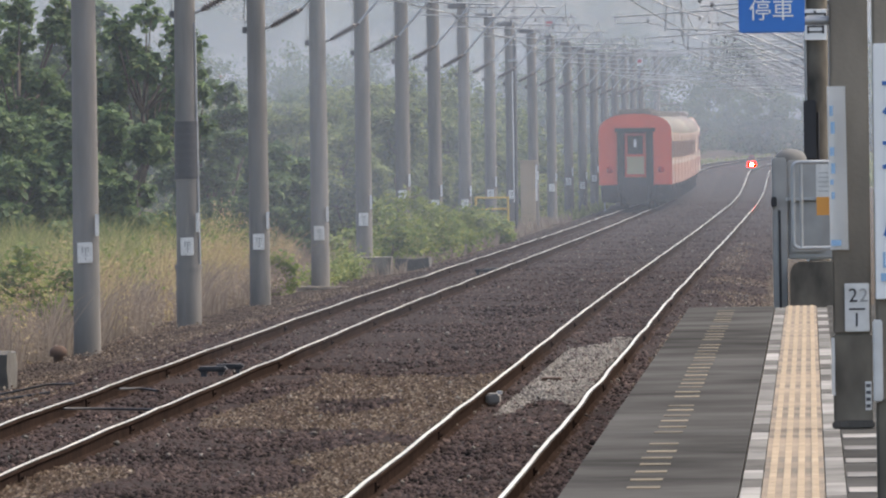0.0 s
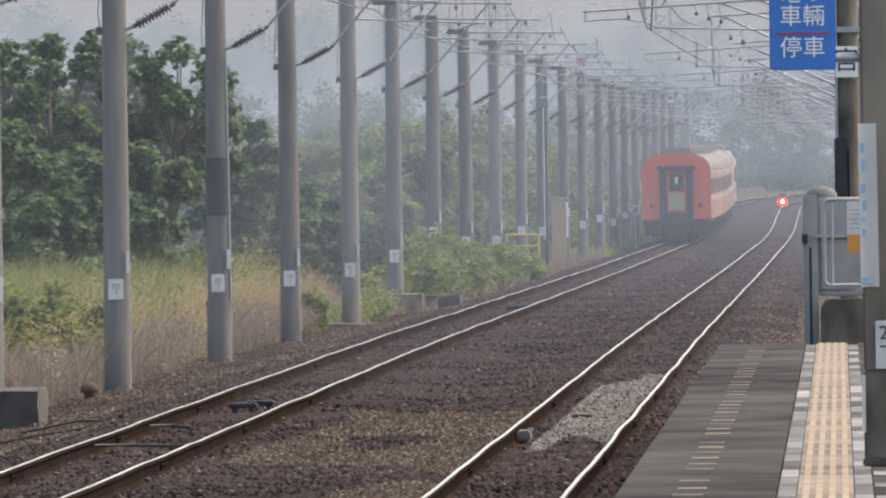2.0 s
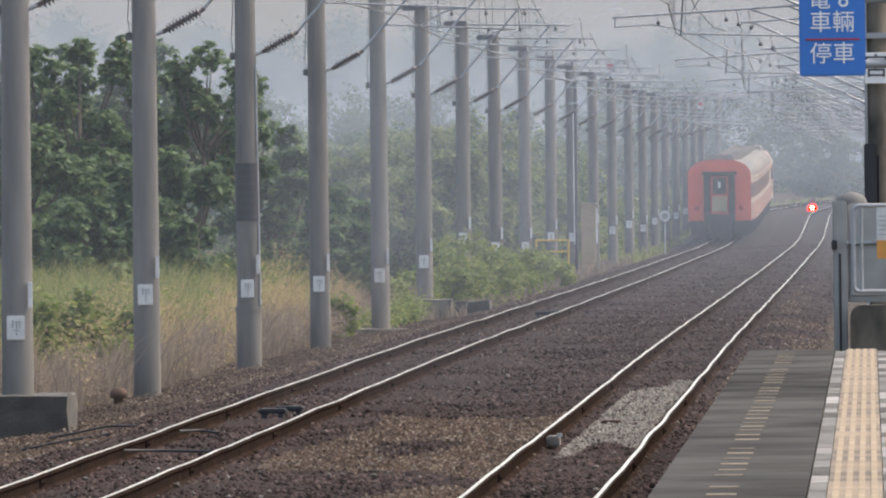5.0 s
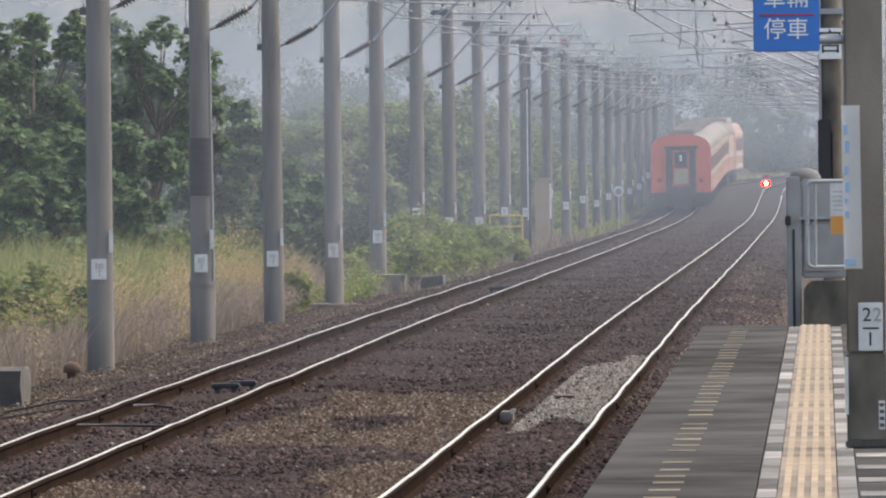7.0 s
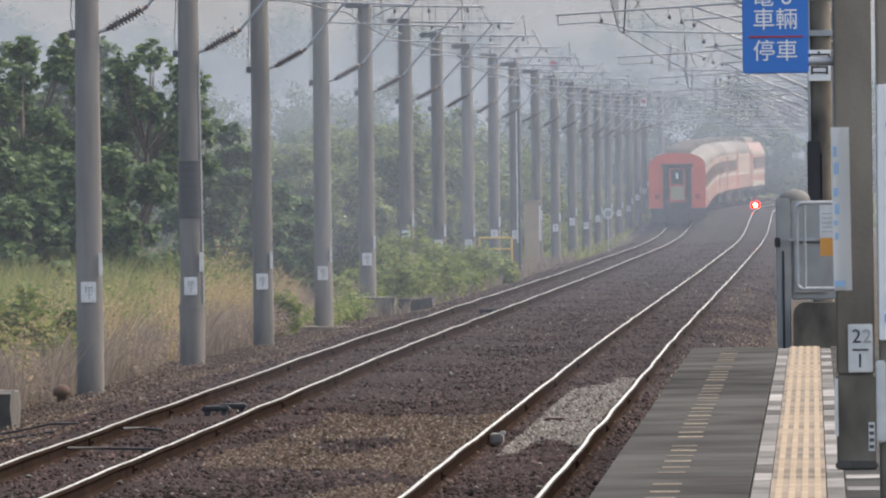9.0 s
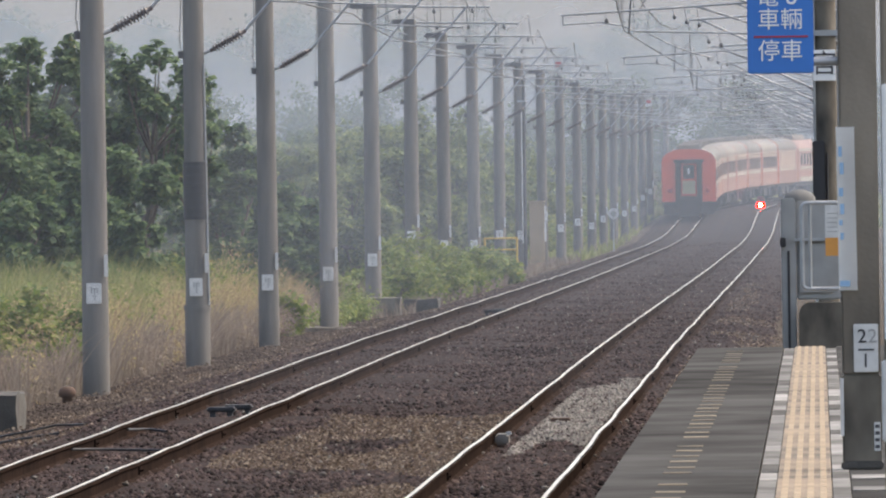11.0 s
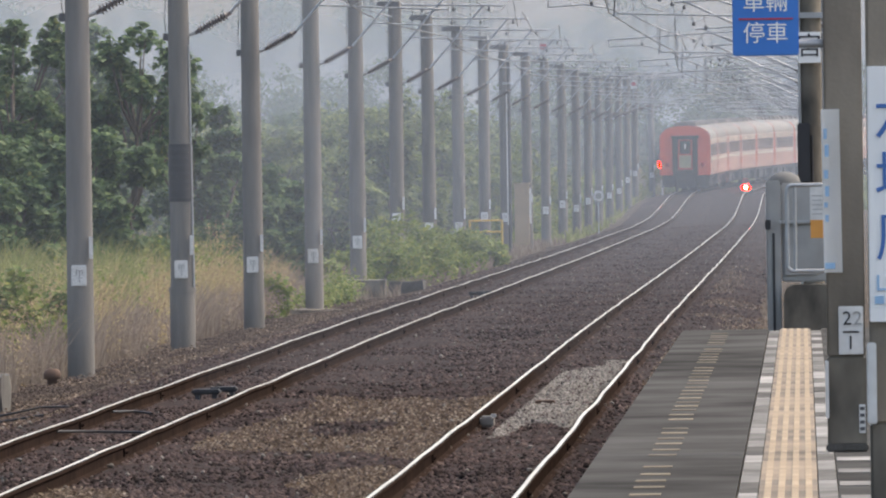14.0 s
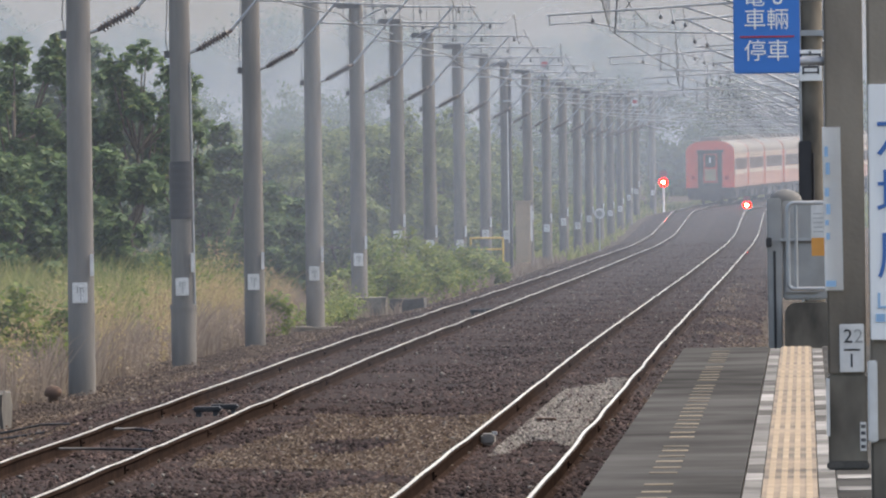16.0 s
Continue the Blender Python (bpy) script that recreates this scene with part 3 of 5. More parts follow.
def ribbed(a, b, count, r_in, r_out):
    bm = bmesh.new()
    stops = [(0, r_in)]
    for k in range(count):
        f = 0.1 + 0.8 * k / count
        stops += [(f, r_in), (f + 0.02, r_out), (f + 0.04, r_out * 0.85), (f + 0.055, r_in)]
    bm_lathe(bm, a, b, stops + [(1, r_in)])
    return bm


def catenary_pole():
    pole = new("catenary_pole")
    bm = bmesh.new()
    bm_lathe(bm, (0, 0, -0.9), (0, 0, 6.85), [(0, 0.2), (0.5, 0.183), (0.985, 0.166), (1, 0.15)], 24)
    part("shaft", bm, M_CONCRETE, pole)
    tube_part("top_arm", (-0.5, 0, 6.78), (2.8, 0, 6.72), 0.027, M_STEEL, pole)
    box_part("arm_clamp", (-0.45, 0.1, -0.2, 0.2, 6.72, 6.86), M_DARK_STEEL, pole, bevel=0.02)
    part("insulator", ribbed((0.28, 0, 4.80), (0.88, 0, 5.13), 10, 0.035, 0.085), M_INSULATOR, pole, "dark brown ribbed insulator")
    tube_part("strut", (0.86, 0, 5.12), (2.25, 0, 6.72), 0.026, M_STEEL, pole)
    tube_part("insulator_bracket", (0.1, 0, 4.74), (0.3, 0, 4.81), 0.03, M_STEEL, pole)
    bm = bmesh.new()
    bm_box(bm, -0.26, -0.15, -0.04, 0.04, 4.68, 4.8)
    part("back_plate", bm, M_DARK_STEEL, pole)
    tube_part("steady_arm", (1.3, 0, 5.62), (3.75, 0, 5.5), 0.017, M_STEEL, pole)
    bent_tube("registration_arm", [(3.55, 0, 5.5), (3.3, 0, 5.42), (2.9, 0, 5.2), (3.57, 0, 5.02)], 0.012, M_STEEL, pole)
    tube_part("drop_rod", (2.25, 0, 6.72), (2.35, 0, 5.57), 0.008, M_WIRE, pole)
    bent_tube("earth_wire", [(-0.19, -0.05, 4.7), (-0.23, -0.08, 5.0), (-0.2, -0.06, 5.5), (-0.18, -0.04, 6.6)], 0.008, M_WIRE, pole)
    for x in (0.7, 1.5, 2.4):
        bm = bmesh.new()
        bm_lathe(bm, (x, 0, 6.70), (x, 0, 6.58), [(0, 0.015), (0.4, 0.04), (0.8, 0.04), (1, 0.012)], 8)
        part("wire_clamp", bm, M_DARK_STEEL, pole)
    plate = box_part("number_plate", (-0.12, 0.10, -0.226, -0.196, -0.15, 0.15), M_WHITE, pole, "white number plate", bevel=0.01)
    for x0, x1, z0, z1 in ((-0.055, -0.035, 0.0, 0.09), (-0.02, 0.05, 0.06, 0.078), (-0.01, 0.01, -0.02, 0.06), (0.03, 0.045, 0.0, 0.05), (-0.03, 0.035, -0.045, -0.03), (-0.01, 0.008, -0.1, -0.06)):
        box_part("plate_mark", (x0, x1, -0.232, -0.226, z0, z1), M_CABINET, plate)
    box_part("side_plate", (0.14, 0.195, -0.20, -0.14, 0.24, 0.56), M_WHITE, pole, "narrow white plate", bevel=0.006)
    return tagged(pole, "grey spun-concrete catenary pole with cantilever and insulator", "pole", group="catenary poles")


PLATE_AT = [0.85, 1.0, 0.86, 0.74, 0.72, 0.86, 1.3, 0.95, 0.85, 1.05]
first_pole = catenary_pole()
jig = random.Random(8)
left_poles = []
for i in range(-1, 21):
    y = POLE_1 + SPAN * i
    m = pose(pole_x(y), y, level(y), jig.uniform(-0.15, 0.15), jig.uniform(-0.2, 0.2))
    left_poles.append((copy_thing(first_pole, m), PLATE_AT[i + 1] if i < 9 else jig.uniform(0.8, 1.3)))
for pole, z in left_poles:
    for c in pole.children:
        if c.name.startswith(("number_plate", "side_plate")):
            c.location.z = z
for c in list(first_pole.children_recursive) + [first_pole]:
    bpy.data.objects.remove(c)

sleeved = left_poles[2][0]
tube_part("black_sleeve", (0, 0, 1.99), (0, 0, 2.95), 0.205, M_BLACK, sleeved, "black plastic sleeve", n=24)
for k in range(7):
    tube_part("sleeve_band", (0, 0, 2.04 + 0.135 * k), (0, 0, 2.08 + 0.135 * k), 0.2085, M_INK, sleeved, "black tape band", n=24)
tube_part("collar", (0, 0, 0.48), (0, 0, 0.56), 0.225, M_CONCRETE, sleeved, n=24)
tube_part("thick_base", (0, 0, -0.9), (0, 0, 0.5), 0.21, M_CONCRETE, sleeved, n=24)
tube_part("conduit", (0.2, -0.08, 0.56), (0.17, -0.08, 4.6), 0.018, M_STEEL, sleeved)

stay = new("steel_post")
tube_part("shaft", (-9.985, 655, -0.9), (-9.985, 655, 6.1), 0.062, M_DARK_STEEL, stay, n=14)
tube_part("base_flange", (-9.985, 655, -0.75), (-9.985, 655, -0.6), 0.14, M_DARK_STEEL, stay, n=14)
box_part("clamp", (-10.2, -9.9, 654.9, 655.1, 5.2, 5.28), M_STEEL, stay)
tube_part("white_conduit", (-10.06, 654.93, 0.4), (-10.06, 654.93, 4.9), 0.018, M_WHITE, stay)
tagged(stay, "slim dark steel post beside a catenary pole", "post")


def footing(x0, x1, y0, y1, z0, z1, label, material=M_SOOT_CONCRETE):
    bm = bmesh.new()
    bm_box(bm, x0, x1, y0, y1, z0, z1)
    bmesh.ops.subdivide_edges(bm, edges=bm.edges[:], cuts=3, use_grid_fill=True)
    for v in bm.verts:
        d = noise.noise_vector(v.co * 2.3) * 0.05
        v.co += d
    return tagged(part("concrete_footing", bm, material), label, "footing")


footing(-11.3, -9.80, 234.4, 236.6, -0.7, 0.03, "dark concrete footing under a catenary pole")
footing(-10.8, -9.75, 446.6, 448.9, -0.9, -0.14, "broken concrete footing among the weeds", M_STAIN)
footing(-9.75, -8.95, 451, 454, -0.9, -0.22, "dark concrete pit beside the ballast")
footing(-10.9, -9.75, 404.6, 406, -0.8, -0.5, "low pale concrete pad by a pole", M_OLD_CONCRETE)

# ---------------------------------------------------------------- poles and cantilevers of the other track
def right_pole():
    pole = new("catenary_pole")
    bm = bmesh.new()
    bm_lathe(bm, (0, 0, -0.9), (0, 0, 6.85), [(0, 0.2), (0.985, 0.166), (1, 0.15)], 18)
    part("shaft", bm, M_CONCRETE, pole)
    tube_part("top_arm", (0.2, 0, 6.2), (-3.3, 0, 6.0), 0.027, M_STEEL, pole)
    part("insulator", ribbed((-0.25, 0, 4.7), (-0.8, 0, 4.95), 9, 0.035, 0.085), M_INSULATOR, pole, "dark brown ribbed insulator")
    tube_part("strut", (-0.1, 0, 4.65), (-3.1, 0, 6.02), 0.026, M_STEEL, pole)
    tube_part("registration_tube", (-0.3, 0, 5.46), (-4.75, 0, 5.22), 0.019, M_STEEL, pole)
    tube_part("drop_bracket", (-4.7, 0, 5.24), (-4.7, 0, 5.05), 0.014, M_STEEL, pole)
    bent_tube("steady_arm", [(-4.7, 0, 5.07), (-4.1, 0, 5.10), (-3.75, 0, 5.04), (-3.55, 0, 4.96)], 0.012, M_STEEL, pole)
    tube_part("upright", (-3.6, 0, 5.5), (-3.64, 0, 4.9), 0.016, M_DARK_STEEL, pole)
    tube_part("lower_tube", (-3.6, 0, 4.95), (-0.25, 0, 4.84), 0.016, M_STEEL, pole)
    bent_tube("lower_arm", [(-3.4, 0, 4.95), (-3.0, 0, 4.74), (-2.65, 0, 4.6), (-2.3, 0, 4.5)], 0.011, M_STEEL, pole)
    tube_part("brace", (-2.55, 0, 5.34), (-0.15, 0, 4.55), 0.018, M_STEEL, pole)
    tube_part("brace", (-1.9, 0, 5.37), (-0.15, 0, 4.7), 0.014, M_STEEL, pole)
    tube_part("hanger", (-3.0, 0, 6.0), (-3.5, 0, 5.25), 0.009, M_WIRE, pole)
    for x, z in ((-2.9, 5.18), (-2.7, 5.1), (-2.5, 5.05), (-2.35, 4.78), (-2.15, 4.72), (-4.0, 5.14)):
        bm = bmesh.new()
        bm_lathe(bm, (x, 0, z + 0.02), (x, 0, z - 0.05), [(0, 0.012), (0.4, 0.032), (0.8, 0.03), (1, 0.01)], 8)
        part("wire_clamp", bm, M_DARK_STEEL, pole)
        tube_part("clamp_rod", (x, 0, z + 0.01), (x - 0.04, 0, 5.42 + 0.054 * x + 0.05 if z > 5 else 4.9), 0.006, M_WIRE, pole, n=5)
    return tagged(pole, "concrete catenary pole with a cantilever over the near track", "pole", group="catenary poles")


RIGHT_Y = [311, 409, 485, 548, 610, 660, 710, 760, 810, 860, 910, 960, 1010, 1060]
rp = right_pole()
for k, y in enumerate(RIGHT_Y):
    m = pose(0.62 + bend(y), y, level(y))
    if k:
        copy_thing(rp, m)
    else:
        rp.matrix_basis = m


# ---------------------------------------------------------------- overhead wires
def overhead(name, x, z, y_list, sag, label, mess=None, group="overhead wires"):
    """A wire hung pole to pole; with a messenger above it where mess is its height, joined by droppers."""
    root = new(name)
    runs = [("contact_wire", z, 0.03, 0.008)] + ([("messenger_wire", mess, sag, 0.008)] if mess else [])
    for pname, h, dip, r in runs:
        pts = []
        for k, (a, b) in enumerate(zip(y_list, y_list[1:])):
            for f in (0, 0.25, 0.5, 0.75):
                y = a + (b - a) * f
                stag = 0.2 * (1 if k % 2 else -1) * (1 - 2 * f)
                pts.append((x + stag + bend(y), y, level(y) + h - 4 * dip * f * (1 - f)))
        bent_tube(pname, pts, r, M_WIRE, root)
    if mess:
        for k, (a, b) in enumerate(zip(y_list[:9], y_list[1:10])):
            for f in (0.12, 0.31, 0.5, 0.69, 0.88):
                y = a + (b - a) * f
                stag = 0.2 * (1 if k % 2 else -1) * (1 - 2 * f)
                tube_part("dropper", (x + stag, y, level(y) + z), (x + stag, y, level(y) + mess - 4 * sag * f * (1 - f)), 0.005, M_WIRE, root, n=4)
    return tagged(root, label, "overhead wire", group=group)


left_y = [POLE_1 + SPAN * i for i in range(-5, 27)]
right_y = [100, 150, 205, 260] + RIGHT_Y + [1110, 1160, 1210, 1260]
overhead("overhead_wire", LEFT_TRACK, 5.0, left_y, 0.55, "thin dark contact wire hung from its messenger", 6.55)
overhead("overhead_wire", RIGHT_TRACK - 0.1, 4.96, right_y, 0.5, "thin dark contact wire hung from its messenger", 5.98)
for x, z, ys in ((POLE_X - 0.3, 6.9, left_y), (POLE_X + 0.35, 6.95, left_y), (0.2, 6.3, right_y), (-0.6, 6.1, right_y), (0.75, 5.4, right_y), (-1.5, 6.5, right_y)):
    overhead("feeder_wire", x, z, ys, 0.4, "single dark feeder wire along the poles")

# ---------------------------------------------------------------- signals and trackside things
def lamp_signal(x, y, z, head, post, label):
    sig = new("ground_signal")
    sig.location = (x, y, z)
    if post:
        tube_part("post", (0, 0.1, 0), (0, 0.1, post), 0.06, M_SIGN_WHITE, sig)
    bm = bmesh.new()
    bm_box(bm, -0.2, 0.2, 0.0, 0.2, post, post + head)
    bevelled(bm, 0.05)
    part("head", bm, M_BLACK, sig)
    for k in range(2):
        c = post + head * (0.28 + 0.44 * k)
        bm = bmesh.new()
        # Lens made oversize: its glowing rim doubles as the halo round the lamp.
        bm_lathe(bm, (0, -0.03, c), (0, 0.01, c), [(0, 0.14), (0.5, 0.23), (1, 0.24)], 16)
        lens = part("lens", bm, M_LAMP_RIM if k == 0 else M_RED, sig, "lit red lens widened to take in its halo" if k == 0 else "")
        if k == 0:
            bm = bmesh.new()
            bm_lathe(bm, (0, -0.05, c), (0, -0.025, c), [(0, 0.07), (0.6, 0.12), (1, 0.125)], 16)
            part("bulb", bm, M_LAMP, lens, "white-hot lamp core")
        bm = bmesh.new()
        for q in range(10):
            a, b = math.pi * q / 10, math.pi * (q + 1) / 10
            vs = [bm.verts.new((0.26 * math.cos(t), yy, c + 0.26 * math.sin(t))) for t, yy in ((a, -0.2), (b, -0.2), (b, 0.0), (a, 0.0))]
            bm.faces.new(vs)
        bmesh.ops.solidify(bm, geom=bm.faces[:], thickness=0.01)
        part("hood", bm, M_BLACK, sig)
    return tagged(sig, label, "railway signal", group="ground signals")


yr, yl = 1147.0, 1143.0
lamp_signal(-3.41, yr, level(yr) - 0.3, 0.72, 0.05, "low black ground signal with a lit red lamp")
lamp_signal(-8.34, yl, level(yl) - 0.45, 1.1, 1.55, "black signal on a white post with a lit red lamp")


def magnet(x, y):
    ob = new("track_magnet")
    ob.location = (x, y, level(y) - 0.15)
    for dy in (-2.2, 0.0):
        bm = bmesh.new()
        bm_box(bm, -0.17 + dy * 0.06, 0.17 + dy * 0.06, dy - 0.25, dy + 0.25, 0.05, 0.11)
        bevelled(bm, 0.02)
        part("housing", bm, M_BLACK, ob)
        for sx in (-0.1, 0.1):
            box_part("foot", (sx - 0.03 + dy * 0.06, sx + 0.03 + dy * 0.06, dy - 0.2, dy + 0.2, -0.05, 0.06), M_DARK_STEEL, ob)
    return tagged(ob, "black track magnet bolted between the rails", "track magnet")


magnet(-6.85, 226)
magnet(-6.65, 400)
vent = new("iron_vent")
vent.location = (-10.55, 269, -0.55)
bm = bmesh.new()
bm_lathe(bm, (0, 0, 0), (0, 0, 0.3), [(0, 0.07), (0.5, 0.07), (0.52, 0.12), (0.75, 0.125), (0.92, 0.1), (1, 0.05)], 14)
part("cap", bm, M_RUST, vent)
tagged(vent, "small rusty iron vent beside the ballast", "vent")
loose = box_part("sleeper_block", (-3.02, -2.8, 214.5, 215.2, -0.16, -0.11), M_RUST, bevel=0.01)
tagged(loose, "short rusty plate lying between the rails", "scrap")
clip = new("rail_bond")
clip.location = (RIGHT_TRACK - GAUGE / 2 + 0.1, 196, -0.08)
box_part("casing", (-0.06, 0.08, -0.4, 0.4, -0.06, 0.05), M_PALE_STONE, clip, bevel=0.02)
box_part("bolt_head", (0.05, 0.1, -0.1, 0.1, 0.04, 0.07), M_STEEL, clip)
tagged(clip, "pale cable bond clamped to the rail", "rail bond")

for pts in ([(-9.6, 224, -0.36), (-9.2, 223, -0.28), (-8.9, 223.5, -0.22), (-8.5, 222, -0.2)], [(-9.5, 214, -0.36), (-9.0, 213.5, -0.26), (-8.4, 213, -0.17)], [(-7.45, 191, -0.06), (-7.1, 191.4, -0.07), (-6.5, 190.8, -0.08)], [(-7.4, 205, -0.05), (-7.2, 206, -0.06), (-7.0, 205.5, -0.08)]):
    cable = bent_tube("ground_cable", pts, 0.014, M_BLACK, None)
    tagged(cable, "black rubber cable lying across the ballast", "cable", group="cables on the ballast")
hut = new("trackside_cabinet")
bm = bmesh.new()
bm_box(bm, -10.52, -9.98, 700, 700.6, -0.9, 1.72)
bevelled(bm, 0.03)
part("housing", bm, M_SEAT_BROWN, hut)
box_part("cap", (-10.56, -9.94, 699.95, 700.65, 1.72, 1.78), M_SEAT_BROWN, hut)
box_part("white_plate", (-9.97, -9.9, 699.98, 700.0, 0.3, 1.6), M_WHITE, hut)
tagged(hut, "tall beige trackside cabinet among the poles", "cabinet")
rail_guard = new("yellow_barrier")
for z in (0.4, 0.75):
    tube_part("bar", (-10.35, 596, z), (-9.35, 596, z), 0.03, M_YELLOW, rail_guard)
for x in (-10.35, -9.35):
    tube_part("upright", (x, 596, -0.9), (x, 596, 0.78), 0.035, M_YELLOW, rail_guard)
tagged(rail_guard, "low yellow tube barrier beside the line", "barrier")
disc = new("round_sign")
bm = bmesh.new()
bm_lathe(bm, (-9.05, 850, 1.0), (-9.05, 849.97, 1.0), [(0, 0.24), (1, 0.24)], 24)
part("disc", bm, M_WHITE, disc)
bm = bmesh.new()
bm_lathe(bm, (-9.05, 849.965, 1.0), (-9.05, 849.95, 1.0), [(0, 0.14), (1, 0.14)], 20)
part("centre", bm, M_CABINET, disc)
tube_part("post", (-9.05, 850.05, -1.0), (-9.05, 850.05, 1.0), 0.03, M_STEEL, disc)
tagged(disc, "small round white sign on a post", "sign")
for y, z in ((POLE_1 + 11 * SPAN, 6.75), (POLE_1 + 19 * SPAN, 6.6)):
    x, y = pole_x(y) - 0.2, y - 0.2
    plate = box_part("marker_plate", (x, x + 0.35, y, y + 0.02, z, z + 0.5), M_WHITE, bevel=0.005)
    box_part("red_band", (x + 0.05, x + 0.3, y - 0.006, y, z + 0.17, z + 0.36), M_RED, plate)
    tube_part("stem", (x + 0.18, y + 0.06, z - 0.6), (x + 0.18, y + 0.06, z + 0.4), 0.04, M_STEEL, plate)
    tagged(plate, "red and white marker plate hung by the wires", "marker plate")

# ---------------------------------------------------------------- train
HALF_W, EAVE, CROWN = 1.45, 3.05, 3.82


def roof_line(k, n, w=HALF_W, drop=0.0):
    a = math.pi * k / n
    c, si = math.cos(a), math.sin(a)
    return (-w * math.copysign(abs(c) ** 0.8, c), EAVE + (CROWN - EAVE - drop) * si ** 0.85)


def loft(bm, sections, mi=0, smooth=False):
    rings = [[bm.verts.new(p) for p in sec] for sec in sections]
    for a, b in zip(rings, rings[1:]):
        for k in range(len(a) - 1):
            f = bm.faces.new((a[k], a[k + 1], b[k + 1], b[k]))
            f.smooth, f.material_index = smooth, mi
    return rings


def coach(windows=True):
    """A passenger coach, or a windowless generator van."""
    car = new("railway_coach")
    L = 9.75
    # end walls: orange, arched, with a deep gangway opening
    for s in (-1, 1):
        bm = bmesh.new()
        arch = [(-HALF_W, 1.0), (-HALF_W, 2.2)] + [roof_line(k, 16) for k in range(17)] + [(HALF_W, 2.2), (HALF_W, 1.0)]
        gap = [(-0.7, 1.0), (-0.7, 2.2)] + [(-0.7 + 1.4 * k / 16, 3.22) for k in range(17)] + [(0.7, 2.2), (0.7, 1.0)]
        rings = [[bm.verts.new((x, s * y, z)) for x, z in pts] for pts, y in ((arch, L - 0.08), (arch, L), (gap, L), (gap, L - 0.3))]
        for a, b in zip(rings, rings[1:]):
            for k in range(len(a) - 1):
                bm.faces.new((a[k], a[k + 1], b[k + 1], b[k]))
        part("end_wall", bm, M_ORANGE, car)
        box_part("gangway_back", (-0.7, 0.7, *sorted((s * (L - 0.34), s * (L - 0.3))), 1.0, 3.25), M_UNDER, car)
        frame_bm = bmesh.new()
        for x0, x1, z0, z1 in ((-0.72, -0.56, 1.0, 3.2), (0.56, 0.72, 1.0, 3.2), (-0.8, 0.8, 3.1, 3.26)):
            bm_box(frame_bm, x0, x1, *sorted((s * (L - 0.1), s * (L + 0.12))), z0, z1)
        part("gangway_frame", frame_bm, M_UNDER, car, "black rubber gangway frame")
        door = box_part("end_door", (-0.42, 0.42, *sorted((s * (L - 0.3), s * (L - 0.22))), 1.15, 3.05), M_ORANGE, car, bevel=0.02)
        box_part("door_window", (-0.3, 0.3, *sorted((s * (L - 0.22), s * (L - 0.21))), 2.22, 2.95), M_GLASS, door)
        box_part("door_panel", (-0.34, 0.34, *sorted((s * (L - 0.22), s * (L - 0.205))), 1.42, 2.12), M_DOOR, door, "cream door panel")
        box_part("window_card", (-0.06, 0.05, *sorted((s * (L - 0.21), s * (L - 0.205))), 2.5, 2.8), M_SIGN_WHITE, door)
        box_part("foot_plate", (-0.7, 0.7, *sorted((s * (L - 0.1), s * (L + 0.2))), 0.95, 1.3), M_UNDER, car)
        for x in (-1.02, 1.02):
            bm = bmesh.new()
            bm_lathe(bm, (x, s * L, 1.6), (x, s * (L + 0.07), 1.6), [(0, 0.13), (0.6, 0.12), (1, 0.09)], 14)
            part("tail_lamp", bm, M_TAIL, car, "unlit red tail lamp")
        box_part("end_beam", (-1.4, 1.4, *sorted((s * (L - 0.35), s * (L - 0.02))), 0.72, 1.0), M_UNDER, car, bevel=0.03)
        box_part("drawgear_pocket", (-0.55, 0.55, *sorted((s * (L - 0.9), s * (L + 0.02))), 0.22, 0.74), M_UNDER, car, bevel=0.05)
        for x in (-1.15, 1.15):
            box_part("step", (x - 0.2, x + 0.2, *sorted((s * (L - 0.6), s * (L - 0.1))), 0.3, 0.74), M_UNDER, car, bevel=0.03)
        bm = bmesh.new()
        bm_box(bm, -0.22, 0.22, *sorted((s * (L - 0.2), s * (L + 0.45))), 0.68, 0.95)
        bevelled(bm, 0.05)
        part("coupler", bm, M_UNDER, car)
        for x in (-0.75, -0.5, 0.5, 0.75):
            bent_tube("brake_hose", [(x, s * (L + 0.02), 0.95), (x, s * (L + 0.14), 0.7), (x * 0.9, s * (L + 0.16), 0.45), (x * 0.8, s * (L + 0.08), 0.4)], 0.03, M_UNDER, car)
    # side walls in three bands with window openings set back
    for s in (-1, 1):
        for nm, z0, z1, m, out in (("lower_wall", 1.0, 1.80, M_ORANGE_DUSTY, 0.0), ("white_stripe", 1.80, 1.92, M_CREAM, 0.004), ("upper_wall", 2.72, 3.06, M_TAN, 0.0), ("sill_band", 1.92, 2.05, M_TAN, 0.0)):
            box_part(nm, (*sorted((s * (HALF_W - 0.06), s * (HALF_W + out))), -L + 0.085, L - 0.085, z0, z1), m, car)
        if not windows:
            box_part("blank_panel", (*sorted((s * (HALF_W - 0.06), s * HALF_W)), -L + 0.09, L - 0.09, 2.05, 2.72), M_TAN, car)
        n_win = 11 if windows else -1
        step = (2 * L - 0.52 - 2.6) / n_win
        for k in range(n_win + 1):
            y = -L + 0.26 + 1.3 + step * k
            w = 0.18 if 0 < k < n_win else 0.32
            box_part("window_pillar", (*sorted((s * (HALF_W - 0.06), s * HALF_W)), y - w / 2, y + w / 2, 2.05, 2.72), M_TAN, car)
        if windows:
            box_part("window_glass", (*sorted((s * (HALF_W - 0.09), s * (HALF_W - 0.05))), -L + 0.4, L - 0.4, 2.03, 2.74), M_GLASS, car, "dark tinted glass")
